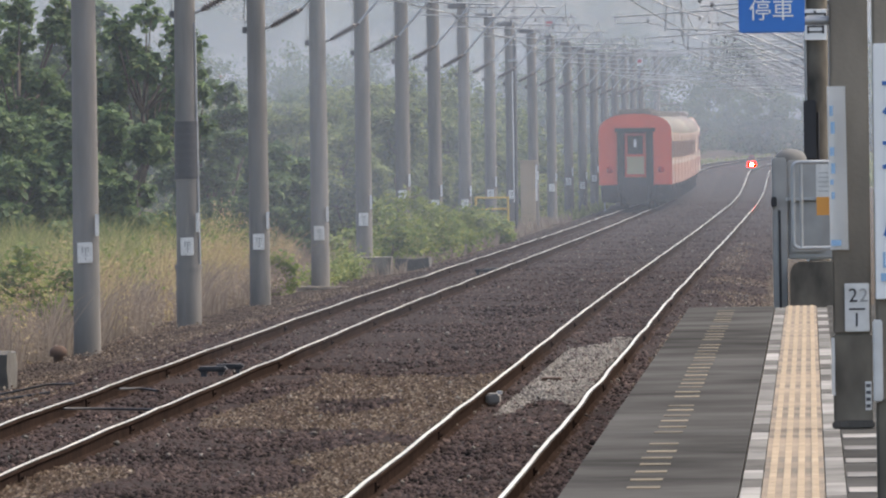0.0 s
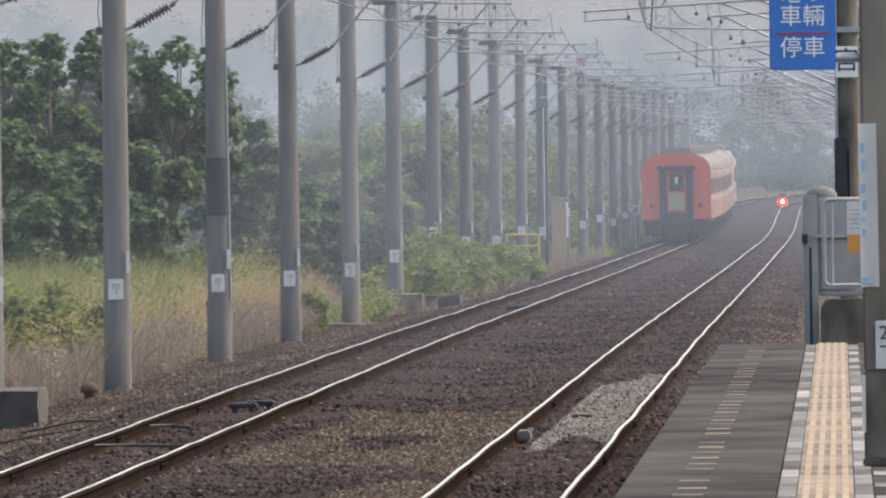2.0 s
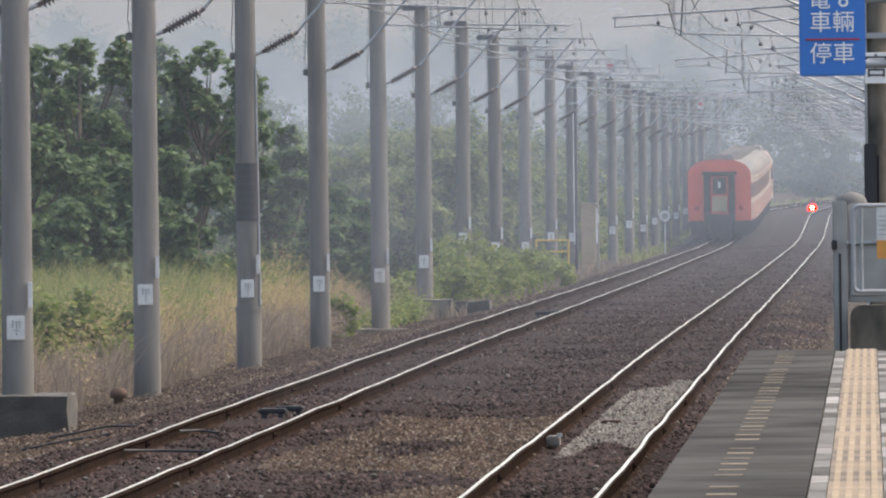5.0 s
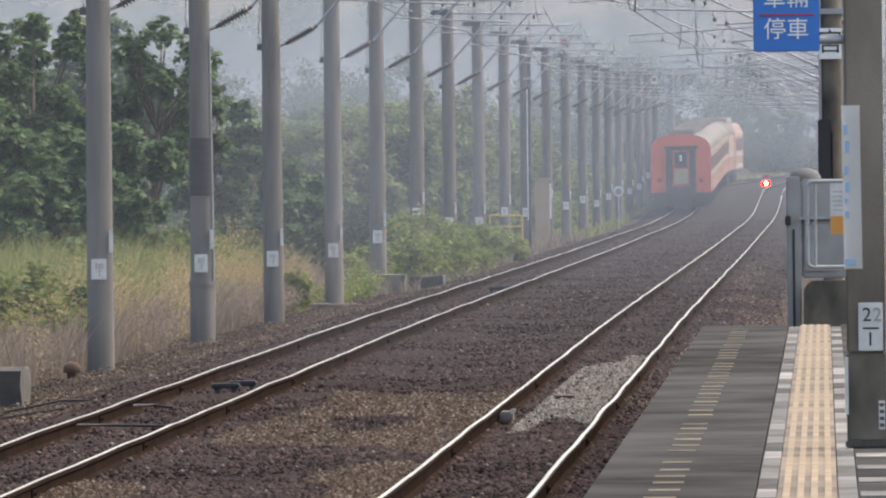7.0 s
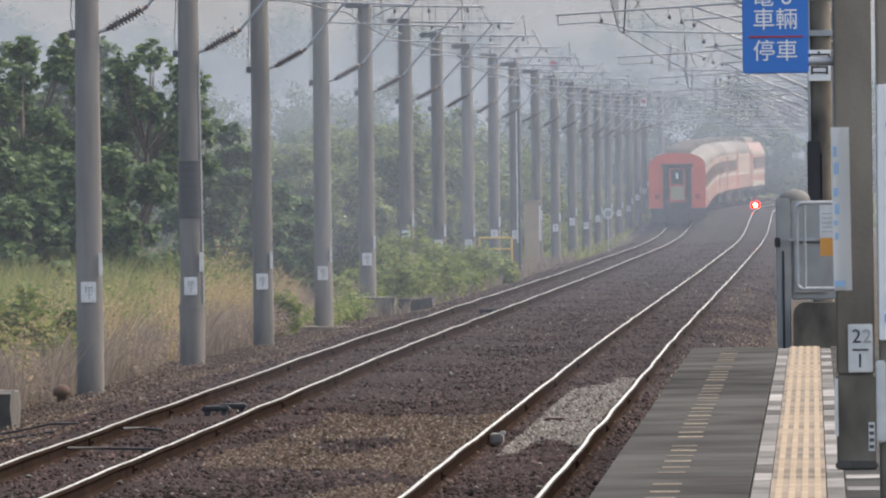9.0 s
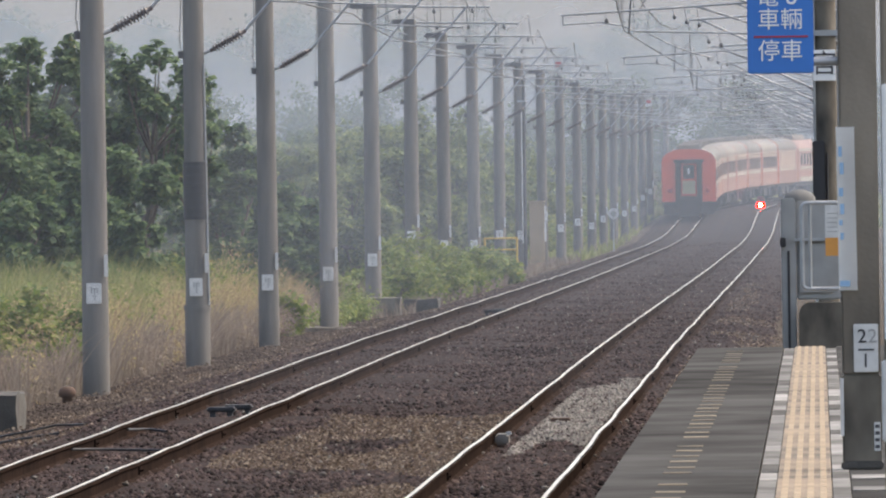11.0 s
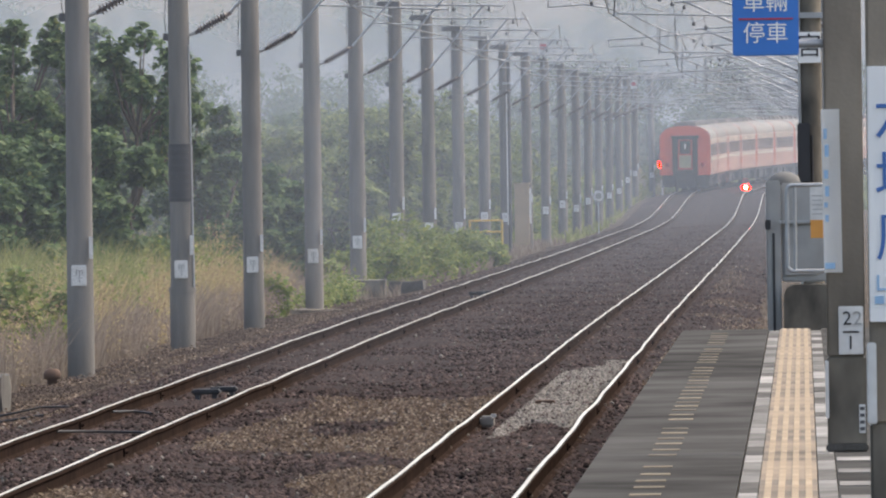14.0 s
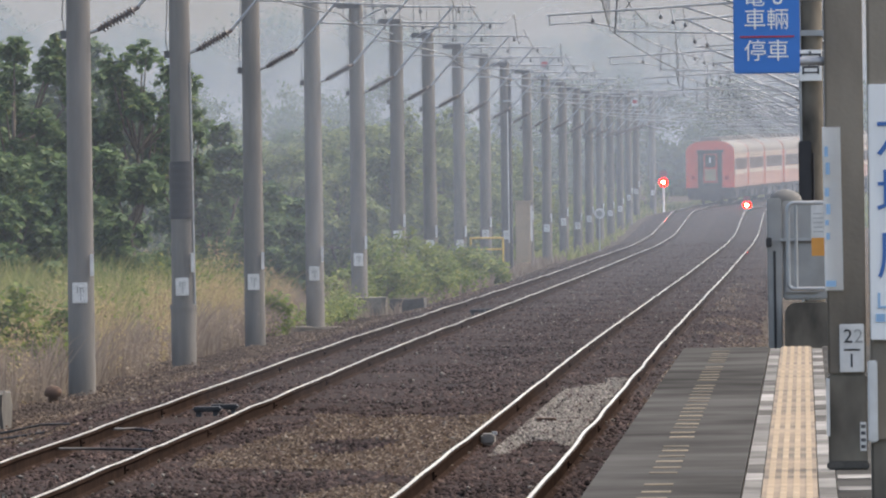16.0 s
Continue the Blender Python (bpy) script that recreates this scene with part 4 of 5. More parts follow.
        for e in (-1, 1):
            box_part("side_door", (*sorted((s * (HALF_W - 0.05), s * (HALF_W + 0.012))), *sorted((e * (L - 1.22), e * (L - 0.3))), 1.02, 2.95), M_ORANGE_DUSTY, car)
    # roof
    bm = bmesh.new()
    prof = [roof_line(k, 18, HALF_W + 0.01) for k in range(19)]
    rings = loft(bm, [[(x, y, z + 0.01) for x, z in prof] for y in (-L + 0.07, L - 0.07)], smooth=True)
    part("roof", bm, M_ROOF, car, "dusty grey roof")
    for y in (-8.0, -4.2, 0.0, 4.2, 8.0):
        bm = bmesh.new()
        bm_box(bm, -0.66, 0.66, y - 0.8, y + 0.8, CROWN - 0.1, CROWN + 0.2)
        bevelled(bm, 0.08)
        part("roof_unit", bm, M_ROOF, car)
    for k in range(13):
        y = -9.0 + 1.5 * k
        bm = bmesh.new()
        loft(bm, [[(x * 1.006, yy, z + 0.035) for x, z in prof] for yy in (y - 0.04, y + 0.04)])
        bmesh.ops.solidify(bm, geom=bm.faces[:], thickness=0.03)
        part("roof_rib", bm, M_CREAM, car)
    # underneath
    box_part("underframe", (-1.3, 1.3, -L + 0.05, L - 0.05, 0.82, 1.0), M_UNDER, car)
    for y, l, w in ((-2.6, 1.6, 1.25), (0.3, 2.2, 1.2), (3.0, 1.3, 1.25)):
        box_part("equipment_case", (-w, w, y - l / 2, y + l / 2, 0.32, 0.84), M_UNDER, car, bevel=0.04)
    for y in (-7.0, 7.0):
        bogie = part("bogie", bogie_mesh(y), M_UNDER, car)
        for dy in (-1.05, 1.05):
            for x in (-0.56, 0.56):
                bm = bmesh.new()
                bm_lathe(bm, (x - 0.06, y + dy, 0.43), (x + 0.06, y + dy, 0.43), [(0, 0.3), (0.1, 0.43), (0.9, 0.43), (1, 0.3)], 20)
                part("wheel", bm, M_RAIL_SIDE, bogie)
    return tagged(car, "orange and cream railway coach with a dusty grey roof", "railway coach", group="coaches of the train")


def bogie_mesh(y):
    bm = bmesh.new()
    for x in (-0.95, 0.95):
        bm_box(bm, x - 0.1, x + 0.1, y - 1.6, y + 1.6, 0.42, 0.68)
        for dy in (-1.05, 1.05):
            bm_box(bm, x - 0.16, x + 0.16, y + dy - 0.2, y + dy + 0.2, 0.28, 0.6)
    bm_box(bm, -1.0, 1.0, y - 0.25, y + 0.25, 0.45, 0.84)
    return bm


def locomotive():
    """Box-cab electric locomotive in orange with cream bands."""
    loco = new("locomotive")
    L = 8.6
    bm = bmesh.new()
    prof = [(-HALF_W, 1.0), (-HALF_W, 3.1), (-1.15, 3.62), (1.15, 3.62), (HALF_W, 3.1), (HALF_W, 1.0)]
    rings = loft(bm, [[(x * w, y, z) for x, z in prof] for y, w in ((-L, 0.9), (-L + 0.5, 1), (L - 0.5, 1), (L, 0.9))])
    bm.faces.new(rings[0])
    bm.faces.new(rings[-1][::-1])
    part("body", bm, M_ORANGE_DUSTY, loco)
    for s in (-1, 1):
        for z0, z1 in ((1.0, 1.3), (1.75, 1.95), (2.92, 3.1)):
            box_part("cream_band", (*sorted((s * HALF_W, s * (HALF_W + 0.012))), -L + 0.5, L - 0.5, z0, z1), M_CREAM, loco)
        for k in range(5):
            y = -5.6 + 2.8 * k
            box_part("side_window", (*sorted((s * HALF_W, s * (HALF_W + 0.014))), y - 0.8, y + 0.8, 2.05, 2.75), M_GLASS, loco)
        for x in (-0.62, 0.62):
            box_part("cab_window", (x - 0.45, x + 0.45, *sorted((s * L, s * (L + 0.02))), 2.3, 2.95), M_GLASS, loco)
        for y in (-7.4, 7.4):
            box_part("cab_door", (*sorted((s * HALF_W, s * (HALF_W + 0.016))), y - 0.35, y + 0.35, 1.05, 2.9), M_ORANGE_DUSTY, loco)
    box_part("roof_housing", (-0.9, 0.9, -5.5, 5.5, 3.62, 3.95), M_ROOF, loco, bevel=0.08)
    bent_tube("pantograph", [(-0.6, -3.4, 3.95), (-0.6, -2.2, 4.35), (0.6, -2.2, 4.35), (0.6, -3.4, 3.95)], 0.03, M_DARK_STEEL, loco)
    box_part("underframe", (-1.35, 1.35, -L + 0.1, L - 0.1, 0.75, 1.0), M_UNDER, loco)
    for y in (-5.2, 5.2):
        bogie = part("bogie", bogie_mesh(y), M_UNDER, loco)
        for dy in (-1.05, 1.05):
            for x in (-0.56, 0.56):
                bm = bmesh.new()
                bm_lathe(bm, (x - 0.06, y + dy, 0.53), (x + 0.06, y + dy, 0.53), [(0, 0.4), (0.1, 0.53), (0.9, 0.53), (1, 0.4)], 20)
                part("wheel", bm, M_RAIL_SIDE, bogie)
    return tagged(loco, "orange electric locomotive with cream bands", "locomotive")


TRAIN_AT, TRAIN_V, CAR = 764.0, 24.2, 20.1
cars = [coach()]
for i in range(7):
    cars.append(copy_thing(cars[0], pose(0, 0, 0)))
cars += [coach(False), locomotive()]
tagged(cars[8], "orange and cream windowless generator van", "railway coach", group="coaches of the train")


def car_pose(y):
    a, b = y - 7, y + 7
    xa, xb, za, zb = bend(a), bend(b), level(a), level(b)
    return pose(LEFT_TRACK + (xa + xb) / 2, y, (za + zb) / 2, math.degrees(math.atan2(zb - za, 14)), 0, -math.degrees(math.atan2(xb - xa, 14)))


def motions():
    for i, car in enumerate(cars):
        walk(car, [(t, car_pose(TRAIN_AT + 10 + CAR * i + TRAIN_V * t)) for t in range(17)])


# ---------------------------------------------------------------- loose stones and litter
BED_X = [-12.5, -10.9, -9.4, -8.6, -8.1, -5.6, -4.9, -4.0, -1.55, -0.9, 0.2]
BED_Z = [-0.62, -0.52, -0.40, -0.25, -0.165, -0.165, -0.21, -0.165, -0.165, -0.3, -0.4]
OCTA = np.array([(1, 0, 0), (-1, 0, 0), (0, 1, 0), (0, -1, 0), (0, 0, 1), (0, 0, -1)], float)
OCTA_T = np.array([(0, 2, 4), (2, 1, 4), (1, 3, 4), (3, 0, 4), (2, 0, 5), (1, 2, 5), (3, 1, 5), (0, 3, 5)])


def levels(y):
    grid = np.arange(0, 2700, 2.0)
    return np.interp(y, grid, [level(g) for g in grid])


def bends(y):
    return np.maximum(0, y - CURVE_AT) ** 2 / (2 * CURVE_R)


def scatter_stones(name, count, x_range, y_range, size, material, label, seed, lift=0.0, category="ballast", ragged=False):
    """Loose stones on the bed, thinning out with distance along the line."""
    g = np.random.default_rng(seed)
    q = g.uniform(1 / y_range[1], 1 / y_range[0], count)
    y = 1 / q
    x = g.uniform(*x_range, count)
    if ragged:
        far_in = np.minimum((y - y_range[0]) / 22, (y_range[1] - y) / 30)
        keep = np.minimum(1, far_in) + 0.9 * np.array([noise.noise((a * 1.4, b * 0.12, seed)) for a, b in zip(x, y)]) > 0.35
        x, y = x[keep], y[keep]
        count = len(x)
    z = np.interp(x, BED_X, BED_Z) + levels(y) + lift
    r = g.uniform(*size, (count, 1, 1)) * g.uniform(0.6, 1.25, (count, 6, 1))
    turn = g.uniform(0, math.tau, count)
    o = OCTA[None] * r + g.normal(0, 0.18, (count, 6, 3)) * r
    c, s = np.cos(turn)[:, None], np.sin(turn)[:, None]
    v = np.stack([o[..., 0] * c - o[..., 1] * s, o[..., 0] * s + o[..., 1] * c, o[..., 2] * 0.75], -1)
    v += np.stack([x + bends(y), y, z], -1)[:, None]
    t = OCTA_T[None] + 6 * np.arange(count)[:, None, None]
    return tagged(new(name, np_mesh(name, v, t, material)), label, category, kind="stuff")


scatter_stones("ballast_stones", 100000, (-9.3, -0.4), (126, 900), (0.02, 0.05), M_STONE, "dark rusty brown ballast stones", 1)
scatter_stones("pale_gravel", 6500, (-3.12, -2.40), (188, 264), (0.012, 0.032), M_PALE_STONE, "pale grey fresh gravel between the rails", 2, 0.015, ragged=True)
scatter_stones("shoulder_stones", 42000, (-11.8, -9.0), (170, 800), (0.014, 0.042), M_SHOULDER, "brown stones and clods on the shoulder", 9)
scatter_stones("pale_stones", 620, (-9.0, -0.8), (150, 700), (0.013, 0.034), M_PALE_STONE, "scattered whitish stones on the ballast", 3, 0.04)


def leaf_cloud(centres, size, droop, g, per=1, fold=0.25, slim=0.42, spread=0.0):
    """Folded four-point leaves; each centre carries a few that hang outward from it."""
    n = len(centres) * per
    c = np.repeat(centres, per, 0) + g.normal(0, spread, (n, 3)) if spread else np.repeat(centres, per, 0)
    az = g.uniform(0, math.tau, n)
    dip = g.normal(droop, 0.45, n)
    l = size * g.uniform(0.6, 1.25, n)
    way = np.stack([np.cos(az) * np.cos(dip), np.sin(az) * np.cos(dip), -np.sin(dip)], -1)
    side = np.stack([-np.sin(az), np.cos(az), g.normal(0, 0.35, n)], -1)
    side /= np.linalg.norm(side, axis=1, keepdims=True)
    up = np.cross(side, way)
    mid = c + way * (l * 0.5)[:, None]
    w = (l * slim)[:, None]
    v = np.stack([c, mid + side * w - up * w * fold, c + way * l[:, None], mid - side * w - up * w * fold], 1)
    t = np.array([(0, 1, 2), (0, 2, 3)])[None] + 4 * np.arange(n)[:, None, None]
    return v.reshape(-1, 3), t.reshape(-1, 3)


def litter(name, count, x_range, y_range, label, seed):
    g = np.random.default_rng(seed)
    y = 1 / g.uniform(1 / y_range[1], 1 / y_range[0], count)
    x = g.uniform(*x_range, count)
    keep = np.array([noise.noise((a * 0.7, b * 0.05, seed)) for a, b in zip(x, y)]) > 0.02
    x, y = x[keep], y[keep]
    z = np.interp(x, BED_X, BED_Z) + levels(y) + 0.04
    v, t = leaf_cloud(np.stack([x + bends(y), y, z], -1), 0.042, -0.1, g)
    return tagged(new(name, np_mesh(name, v, t, M_LITTER)), label, "leaf litter", kind="stuff")


litter("leaf_litter", 32000, (-6.4, -3.4), (140, 222), "dry brown leaf litter on the ballast between the tracks", 5)
litter("leaf_litter", 10000, (-1.95, -0.5), (205, 520), "dry brown leaf litter on the shoulder", 6)
litter("leaf_litter", 11000, (-11.4, -8.2), (190, 520), "dry brown leaf litter on the shoulder", 7)


# ---------------------------------------------------------------- plants
def ground_z(x, y):
    return float(np.interp(x - bend(y), [-60, -20, -12.5, -10.9, -9.6, -8.9], [-0.9, -0.75, -0.62, -0.52, -0.42, -0.3])) + level(y)


def tree(name, x, y, height, spread, rosettes, per, leaf, material, label, seed, low=0.15, group="trees beside the line", slim=0.42, droop=0.55, fine=0.0, sprays=0):
    """Tapered trunk, limbs that fork towards leaf clumps, and clumps of hanging leaves with gaps between."""
    g = np.random.default_rng(seed)
    root = new(name)
    root.location = (x, y, ground_z(x, y) - 0.05)
    bm = bmesh.new()
    pts = [Vector((0, 0, 0))]
    for k in range(1, 6):
        pts.append(Vector((g.normal(0, 0.06) * height * 0.3, g.normal(0, 0.06) * height * 0.3, height * 0.16 * k)))
    for k in range(5):
        bm_tube(bm, pts[k], pts[k + 1], height * 0.016 * (1 - k * 0.15), height * 0.016 * (1 - (k + 1) * 0.15), 9, caps=(k == 0))
    clumps = []
    for k in range(sprays or int(18 + spread * 9)):
        a, f = g.uniform(0, math.tau), g.uniform(low, 1.0)
        reach = spread * (0.35 + 0.65 * math.sin(math.pi * min(1, 0.12 + 0.85 * f))) * g.uniform(0.35, 1.1)
        clumps.append(Vector((math.cos(a) * reach, math.sin(a) * reach, height * f * g.uniform(0.9, 1.04))))
    for c in clumps:
        src = pts[min(5, max(1, int(c.z / height * 5)))]
        knee = src.lerp(c, 0.55) + Vector((0, 0, -0.05 * height))
        bm_tube(bm, src, knee, height * 0.006, height * 0.004, 5, caps=False)
        bm_tube(bm, knee, c, height * 0.004, height * 0.0015, 5, caps=False)
    part("trunk", bm, M_BARK, root)
    which = g.integers(0, len(clumps), rosettes)
    base = np.array([tuple(c) for c in clumps])[which]
    size = 0.36 if sprays else max(0.3, spread * 0.26)
    off = g.normal(0, 1, (rosettes, 3))
    off /= np.linalg.norm(off, axis=1, keepdims=True)
    off *= size * g.uniform(0.25, 1.05, (rosettes, 1)) ** 0.6
    off[:, 2] *= 0.85
    p = base + off
    p[:, 2] = np.maximum(p[:, 2], 0.1)
    v, t = leaf_cloud(p, leaf, droop, g, per, slim=slim, spread=fine)
    me = np_mesh("crown", v, t, material)
    crown = new("crown", me)
    crown.parent = root
    return tagged(root, label, "tree", group=group)


# broad-leaved trees behind the near poles
near_trees = [(-16.0, 392, 6.6, 2.1, 720, 0.42), (-14.9, 402, 6.5, 1.9, 640, 0.42), (-13.9, 398, 6.2, 1.8, 520, 0.48), (-15.5, 408, 6.3, 2.0, 600, 0.4), (-17.3, 400, 6.2, 2.0, 1000, 0.3), (-12.95, 400, 5.3, 0.8, 130, 0.7), (-18.8, 420, 6.0, 2.2, 900, 0.3),
              (-16.6, 380, 4.5, 1.6, 1000, 0.08), (-15.3, 384, 4.2, 1.4, 900, 0.08), (-14.3, 378, 3.8, 1.3, 900, 0.08), (-13.4, 384, 3.7, 1.2, 850, 0.08), (-12.7, 404, 4.0, 1.0, 800, 0.08), (-12.35, 412, 4.3, 0.8, 650, 0.08),
              (-12.0, 426, 3.2, 1.0, 700, 0.08), (-11.75, 434, 3.0, 0.8, 500, 0.08), (-15.2, 372, 3.2, 1.4, 800, 0.08), (-17.2, 372, 2.8, 1.3, 600, 0.08), (-14.0, 376, 3.0, 1.0, 600, 0.08), (-13.0, 415, 3.0, 1.0, 500, 0.08)]
for k, (x, y, h, sp, n, low) in enumerate(near_trees):
    tree("broadleaf_tree", x, y, h, sp, int(n * 1.2), 9, 0.175, M_LEAF_DARK, "broad-leaved tree with large drooping dark green leaves", 20 + k, low, sprays=26 if low > 0.35 else 0)
# scrub further along
jig = random.Random(15)
for k in range(10):
    y = 640 + jig.uniform(-25, 25)
    tree("scrub_tree", -14.2 - 0.5 * k - jig.uniform(0, 0.6), y, jig.uniform(3.7, 4.8), jig.uniform(1.4, 2.2), 1300, 6, 0.19, M_LEAF_MID, "soft green scrub tree in the haze", 60 + k, 0.08, "scrub along the line", droop=0.4, fine=0.05)
for k in range(34):
    y = 778 + 8 * k + jig.uniform(-5, 5)
    x = -13.4 - jig.uniform(0, 14) * y / 800 + bend(y)
    tree("scrub_tree", x, y, jig.uniform(4.2, 6.2), jig.uniform(2.0, 3.4), 1400, 6, 0.21, M_LEAF_MID, "soft green scrub tree in the haze", 70 + k, 0.08, "scrub along the line", droop=0.4, fine=0.05)
for k, (x, y, h, sp) in enumerate(((-11.55, 281, 1.55, 0.5), (-11.95, 279, 1.6, 0.5), (-11.2, 286, 1.25, 0.32), (-12.5, 284, 1.6, 0.5), (-12.2, 318, 1.2, 0.5), (-11.1, 396, 0.95, 0.36), (-10.95, 436, 0.9, 0.4), (-10.05, 588, 1.05, 0.5), (-9.6, 583, 0.8, 0.4))):
    tree("bush", x, y, h, sp, 260, 6, 0.15, M_LEAF_BUSH, "green bush standing in the dry grass", 110 + k, 0.05, "bushes in the grass", droop=0.2, fine=0.05)
# yellow-green bushes round the feet of the middle poles
for k in range(19):
    y = 456 + 8.2 * k + jig.uniform(-3, 3)
    x = -10.45 + 0.0042 * (y - 458) - jig.uniform(-0.3, 0.45)
    h = 2.1 - 1.3 * k / 18
    tree("bush", x, y, h * jig.uniform(0.45, 1.1), 0.35 + 0.32 * h * jig.uniform(0.6, 1.1), 250, 6, 0.13, M_LEAF_BUSH, "yellow-green bush at the foot of the poles", 120 + k, 0.05, "bushes beside the ballast", droop=0.15, fine=0.05)
for k in range(16):
    y = 820 + 24 * k
    x = -11.0 + bend(y) - jig.uniform(0, 1.5)
    tree("bush", x, y, jig.uniform(1.2, 2.0), jig.uniform(0.9, 1.4), 260, 5, 0.2, M_LEAF_BUSH, "yellow-green bush in the haze", 150 + k, 0.05, "bushes beside the ballast", droop=0.1, fine=0.1)


def grass(name, count, x_range, y_range, height, material, label, seed, width=0.012, clump=0.0):
    g = np.random.default_rng(seed)
    x, y = g.uniform(*x_range, count), g.uniform(*y_range, count)
    patch = np.array([noise.noise((a * 0.8, b * 0.12, seed)) for a, b in zip(x, y)])
    keep = patch > clump
    x, y, patch = x[keep], y[keep], patch[keep]
    n = len(x)
    z = np.interp(x, [-20, -12.5, -10.9, -9.6, -8.9], [-0.75, -0.62, -0.52, -0.42, -0.3]) + levels(y)
    h = g.uniform(*height, n) * (1 + 0.35 * patch)
    lean = g.normal(0, 0.34, (n, 2))
    base = np.stack([x + bends(y), y, z], -1)
    rows = []
    for f, w in ((0, 1.0), (0.4, 0.9), (0.75, 0.6)):
        p = base.copy()
        p[:, :2] += lean * (h * f * f)[:, None]
        p[:, 2] += h * f * (1 - 0.12 * f)
        for s in (-1, 1):
            q = p.copy()
            q[:, 0] += s * width * w
            rows.append(q)
    tip = base.copy()
    tip[:, :2] += lean * h[:, None]
    tip[:, 2] += h * 0.86
    v = np.stack(rows + [tip], 1)
    t = np.array([(0, 1, 3), (0, 3, 2), (2, 3, 5), (2, 5, 4), (4, 5, 6)])[None] + 7 * np.arange(n)[:, None, None]
    return tagged(new(name, np_mesh(name, v, t, material)), label, "grass", kind="stuff")


grass("tall_dry_grass", 42000, (-17.5, -11.3), (268, 420), (0.6, 1.6), M_GRASS, "tall straw-coloured dry grass behind the poles", 31, 0.008)
grass("tall_green_grass", 16000, (-18.0, -12.0), (276, 400), (1.0, 2.25), M_GREEN_GRASS, "tall yellow-green grass under the trees", 32, 0.009, clump=-0.1)
grass("short_dry_grass", 24000, (-12.8, -10.75), (262, 460), (0.15, 1.15), M_GREY_GRASS, "short grey-brown dry grass along the ballast's edge", 33, 0.008)


def weed_leaves(name, count, x_range, y_range, top, material, label, seed, size=0.07):
    """Ragged leaves, seed heads and broken stalks hanging in the grass."""
    g = np.random.default_rng(seed)
    x, y = g.uniform(*x_range, count), g.uniform(*y_range, count)
    patch = np.array([noise.noise((a * 0.9, b * 0.09, seed)) for a, b in zip(x, y)])
    keep = patch > -0.05
    x, y, patch = x[keep], y[keep], patch[keep]
    z = np.interp(x, [-20, -12.5, -10.9, -9.6, -8.9], [-0.75, -0.62, -0.52, -0.42, -0.3]) + levels(y)
    z += g.uniform(0.05, 1.0, len(x)) ** 0.8 * top * (0.7 + 0.9 * patch)
    v, t = leaf_cloud(np.stack([x, y, z], -1), size, 0.3, g, 3, slim=0.3, spread=0.06)
    return tagged(new(name, np_mesh(name, v, t, material)), label, "weeds", kind="stuff")


weed_leaves("dry_weeds", 30000, (-14.5, -10.9), (266, 420), 1.5, M_GRASS, "straw-coloured seed heads and dry leaves in the grass", 51, 0.05)
weed_leaves("brown_weeds", 22000, (-12.6, -10.7), (262, 430), 0.75, M_GREY_GRASS, "brown withered weeds along the ballast's edge", 52, 0.06)
weed_leaves("green_weeds", 9000, (-16.0, -11.3), (280, 400), 1.5, M_LEAF_BUSH, "green leafy weeds growing through the dry grass", 53, 0.1)
weed_leaves("green_weeds", 1300, (-11.0, -10.2), (396, 470), 0.6, M_LEAF_BUSH, "green leafy weeds round the poles' feet", 54, 0.1)
grass("weeds", 9000, (-11.4, -9.4), (440, 760), (0.1, 0.45), M_GREY_GRASS, "low grey-brown weeds along the ballast's edge", 34)
grass("verge_grass", 5000, (-12.5, -9.3), (760, 1300), (0.2, 0.6), M_GREEN_GRASS, "pale green verge grass in the haze", 35, 0.03)
grass("verge_grass", 9000, (0.5, 12), (1000, 1450), (0.4, 1.0), M_GREEN_GRASS, "pale green verge grass beyond the curve", 36, 0.04)


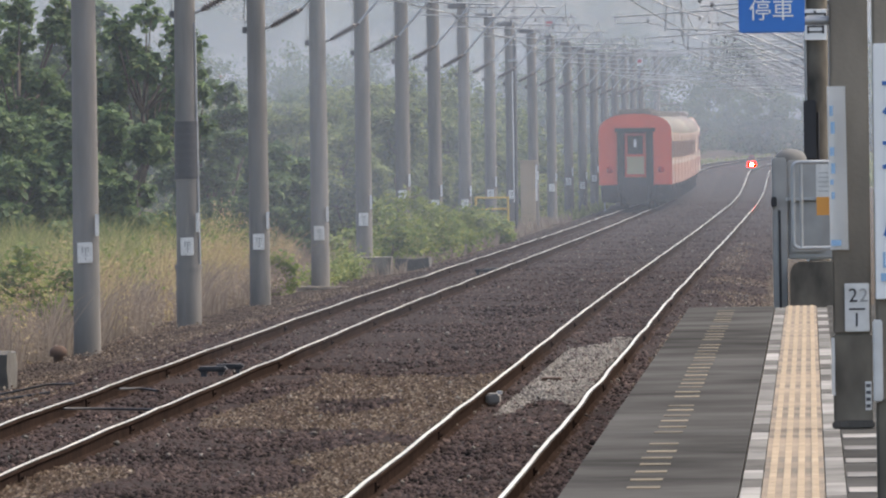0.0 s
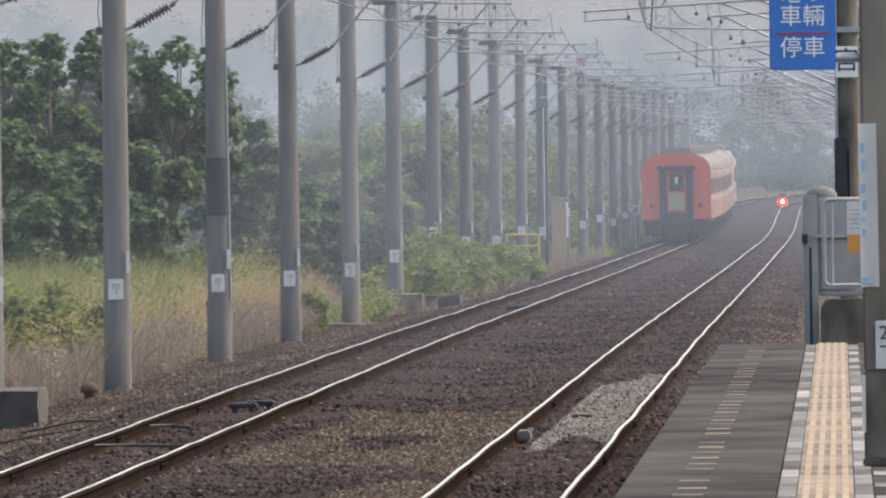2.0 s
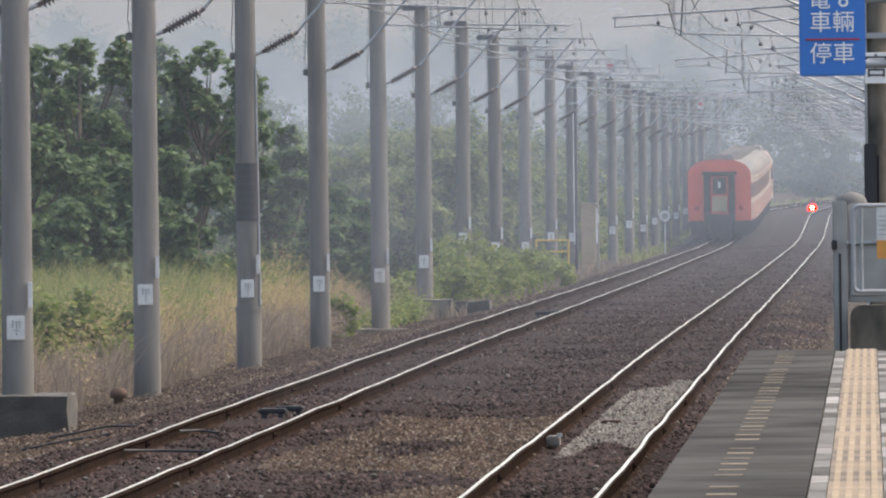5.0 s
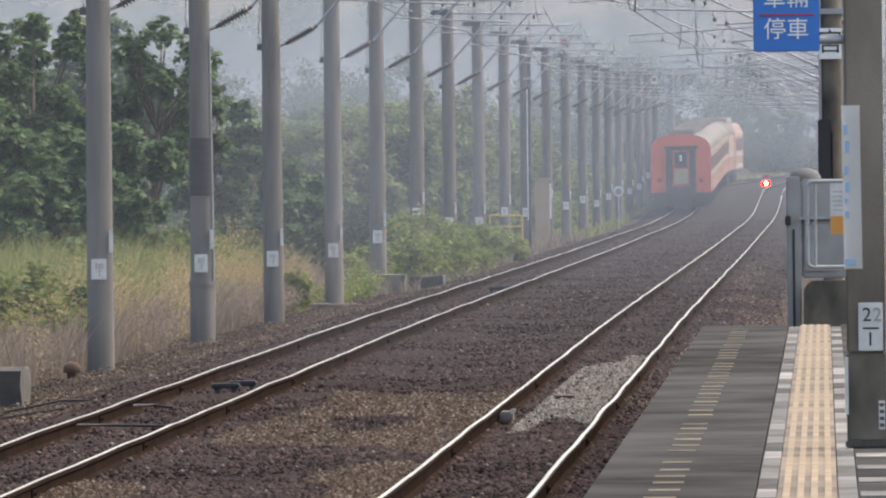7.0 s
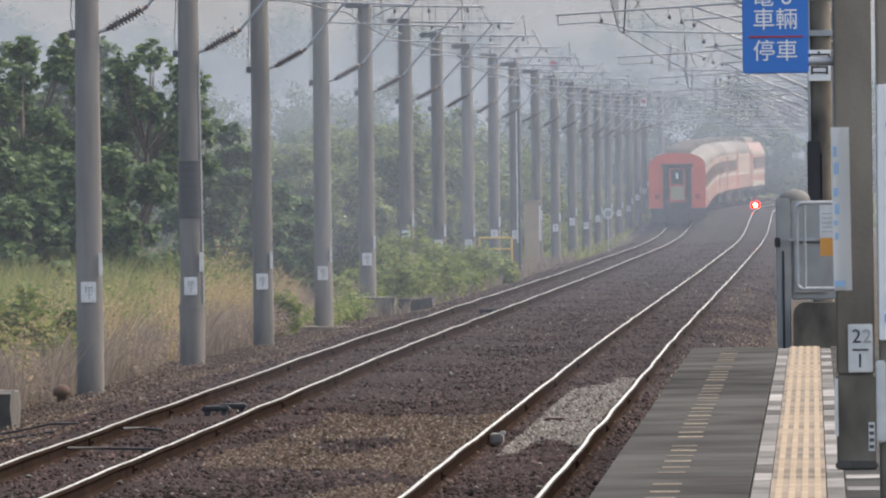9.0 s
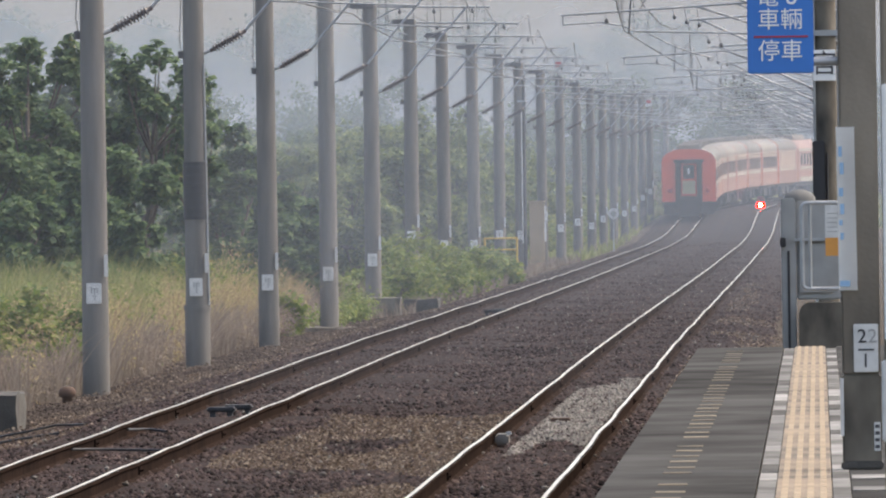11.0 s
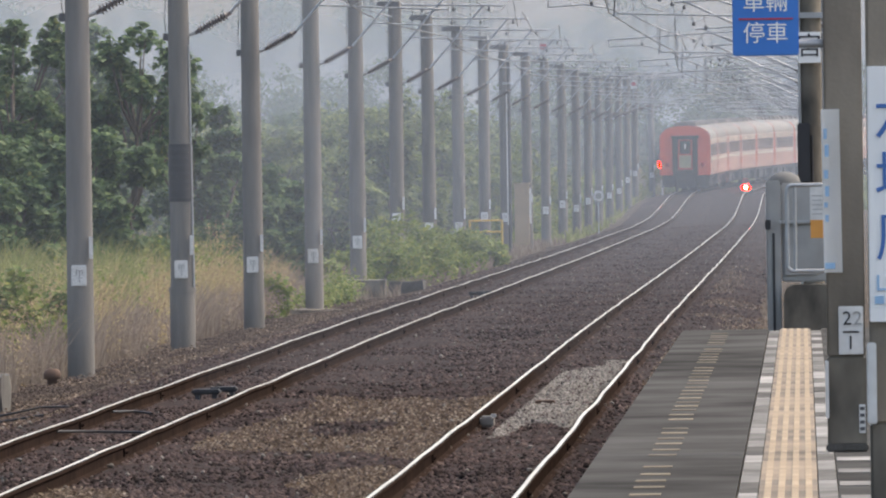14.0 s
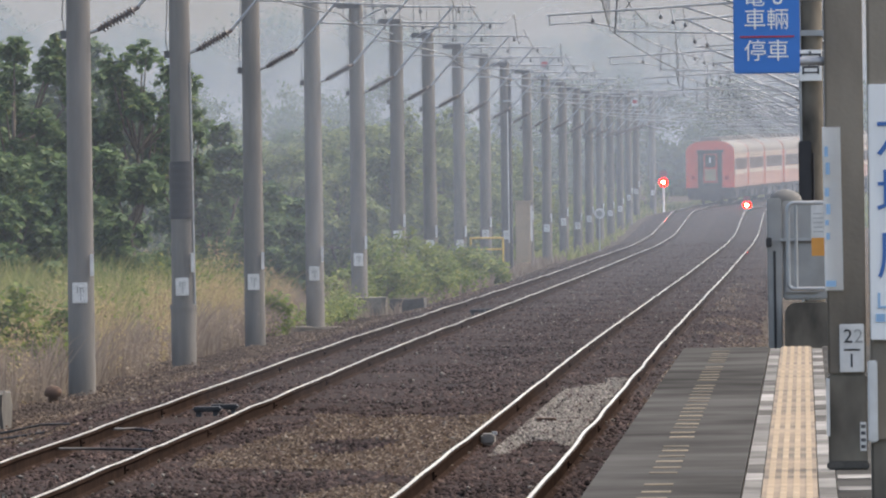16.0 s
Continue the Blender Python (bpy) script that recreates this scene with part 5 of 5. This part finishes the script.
def thicket(name, count, x_of, label, seed, height, leaf):
    """A far belt of trees: too many and too hazy to count."""
    g = np.random.default_rng(seed)
    allv, allt, n0 = [], [], 0
    for k in range(count):
        x, y = x_of(g, k)
        h = g.uniform(*height)
        zg = level(y) - 0.7
        m = 26
        c = np.stack([x + g.normal(0, h * 0.16, m), y + g.normal(0, h * 0.16, m), zg + h * g.uniform(0.0, 1.0, m)], -1)
        p = np.repeat(c, 100, 0) + g.normal(0, h * 0.055, (m * 100, 3))
        p[:, 2] = np.maximum(p[:, 2], zg)
        v, t = leaf_cloud(p, leaf, 0.3, g)
        allv.append(v)
        allt.append(t + n0)
        n0 += len(v)
    return tagged(new(name, np_mesh(name, np.concatenate(allv), np.concatenate(allt), M_LEAF_FAR)), label, "trees", kind="stuff")


thicket("far_scrub", 60, lambda g, k: (-22 - 26 * g.random() + (k % 10), 900 + 8 * k), "hazy green scrub far along the line", 41, (3.4, 5.4), 0.25)
thicket("far_woods", 70, lambda g, k: (-75 + 1.55 * k + g.normal(0, 2), 1480 + 90 * g.random()), "tall hazy trees beyond the curve", 42, (5.5, 8.5), 0.3)
thicket("far_hedge", 80, lambda g, k: (-45 + 1.25 * k + g.normal(0, 1.5), 1385 + 60 * g.random()), "low hazy hedge beyond the curve", 44, (2.5, 4.6), 0.25)
thicket("ridge_trees", 78, lambda g, k: (-110 + 1.95 * k + g.normal(0, 2), 2040 + 40 * g.random()), "tall hazy trees on the ridge with sky between", 43, (8.0, 17.0), 0.5)


# ---------------------------------------------------------------- hill and sheets painted as haze
def hill():
    verts, faces = [], []
    nx, ny = 120, 16
    for j in range(ny):
        for i in range(nx):
            x, y = -420 + 760 * i / (nx - 1), 2060 + 40 * j
            top = min(1.0, j / 6) * (7.5 + 2.5 * noise.noise((x * 0.03, 0, 1)))
            verts.append((x, y, 1.5 + top + 1.6 * noise.noise((x * 0.12, y * 0.1, 0))))
    for j in range(ny - 1):
        for i in range(nx - 1):
            a = j * nx + i
            faces.append((a, a + 1, a + nx + 1, a + nx))
    return tagged(new("backdrop", raw_mesh("hill", verts, faces, M_HILL)), "hazy wooded hillside beyond the curve", "hill", kind="structure")


hill()
# Flat painted sheets at set distances stand in for the depth of haze.
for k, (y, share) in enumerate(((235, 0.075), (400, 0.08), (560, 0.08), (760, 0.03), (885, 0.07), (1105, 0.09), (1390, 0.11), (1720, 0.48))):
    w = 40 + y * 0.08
    me = raw_mesh("mist", [(-w, y, -2), (w, y, -2), (w, y, 60), (-w, y, 60)], [(0, 1, 2, 3)], haze_sheet_mat("painted_haze", share, level(y)))
    tagged(new("mist", me), "flat see-through sheet painted as thin blue-grey morning haze over the line", "haze", kind="stuff")

motions()
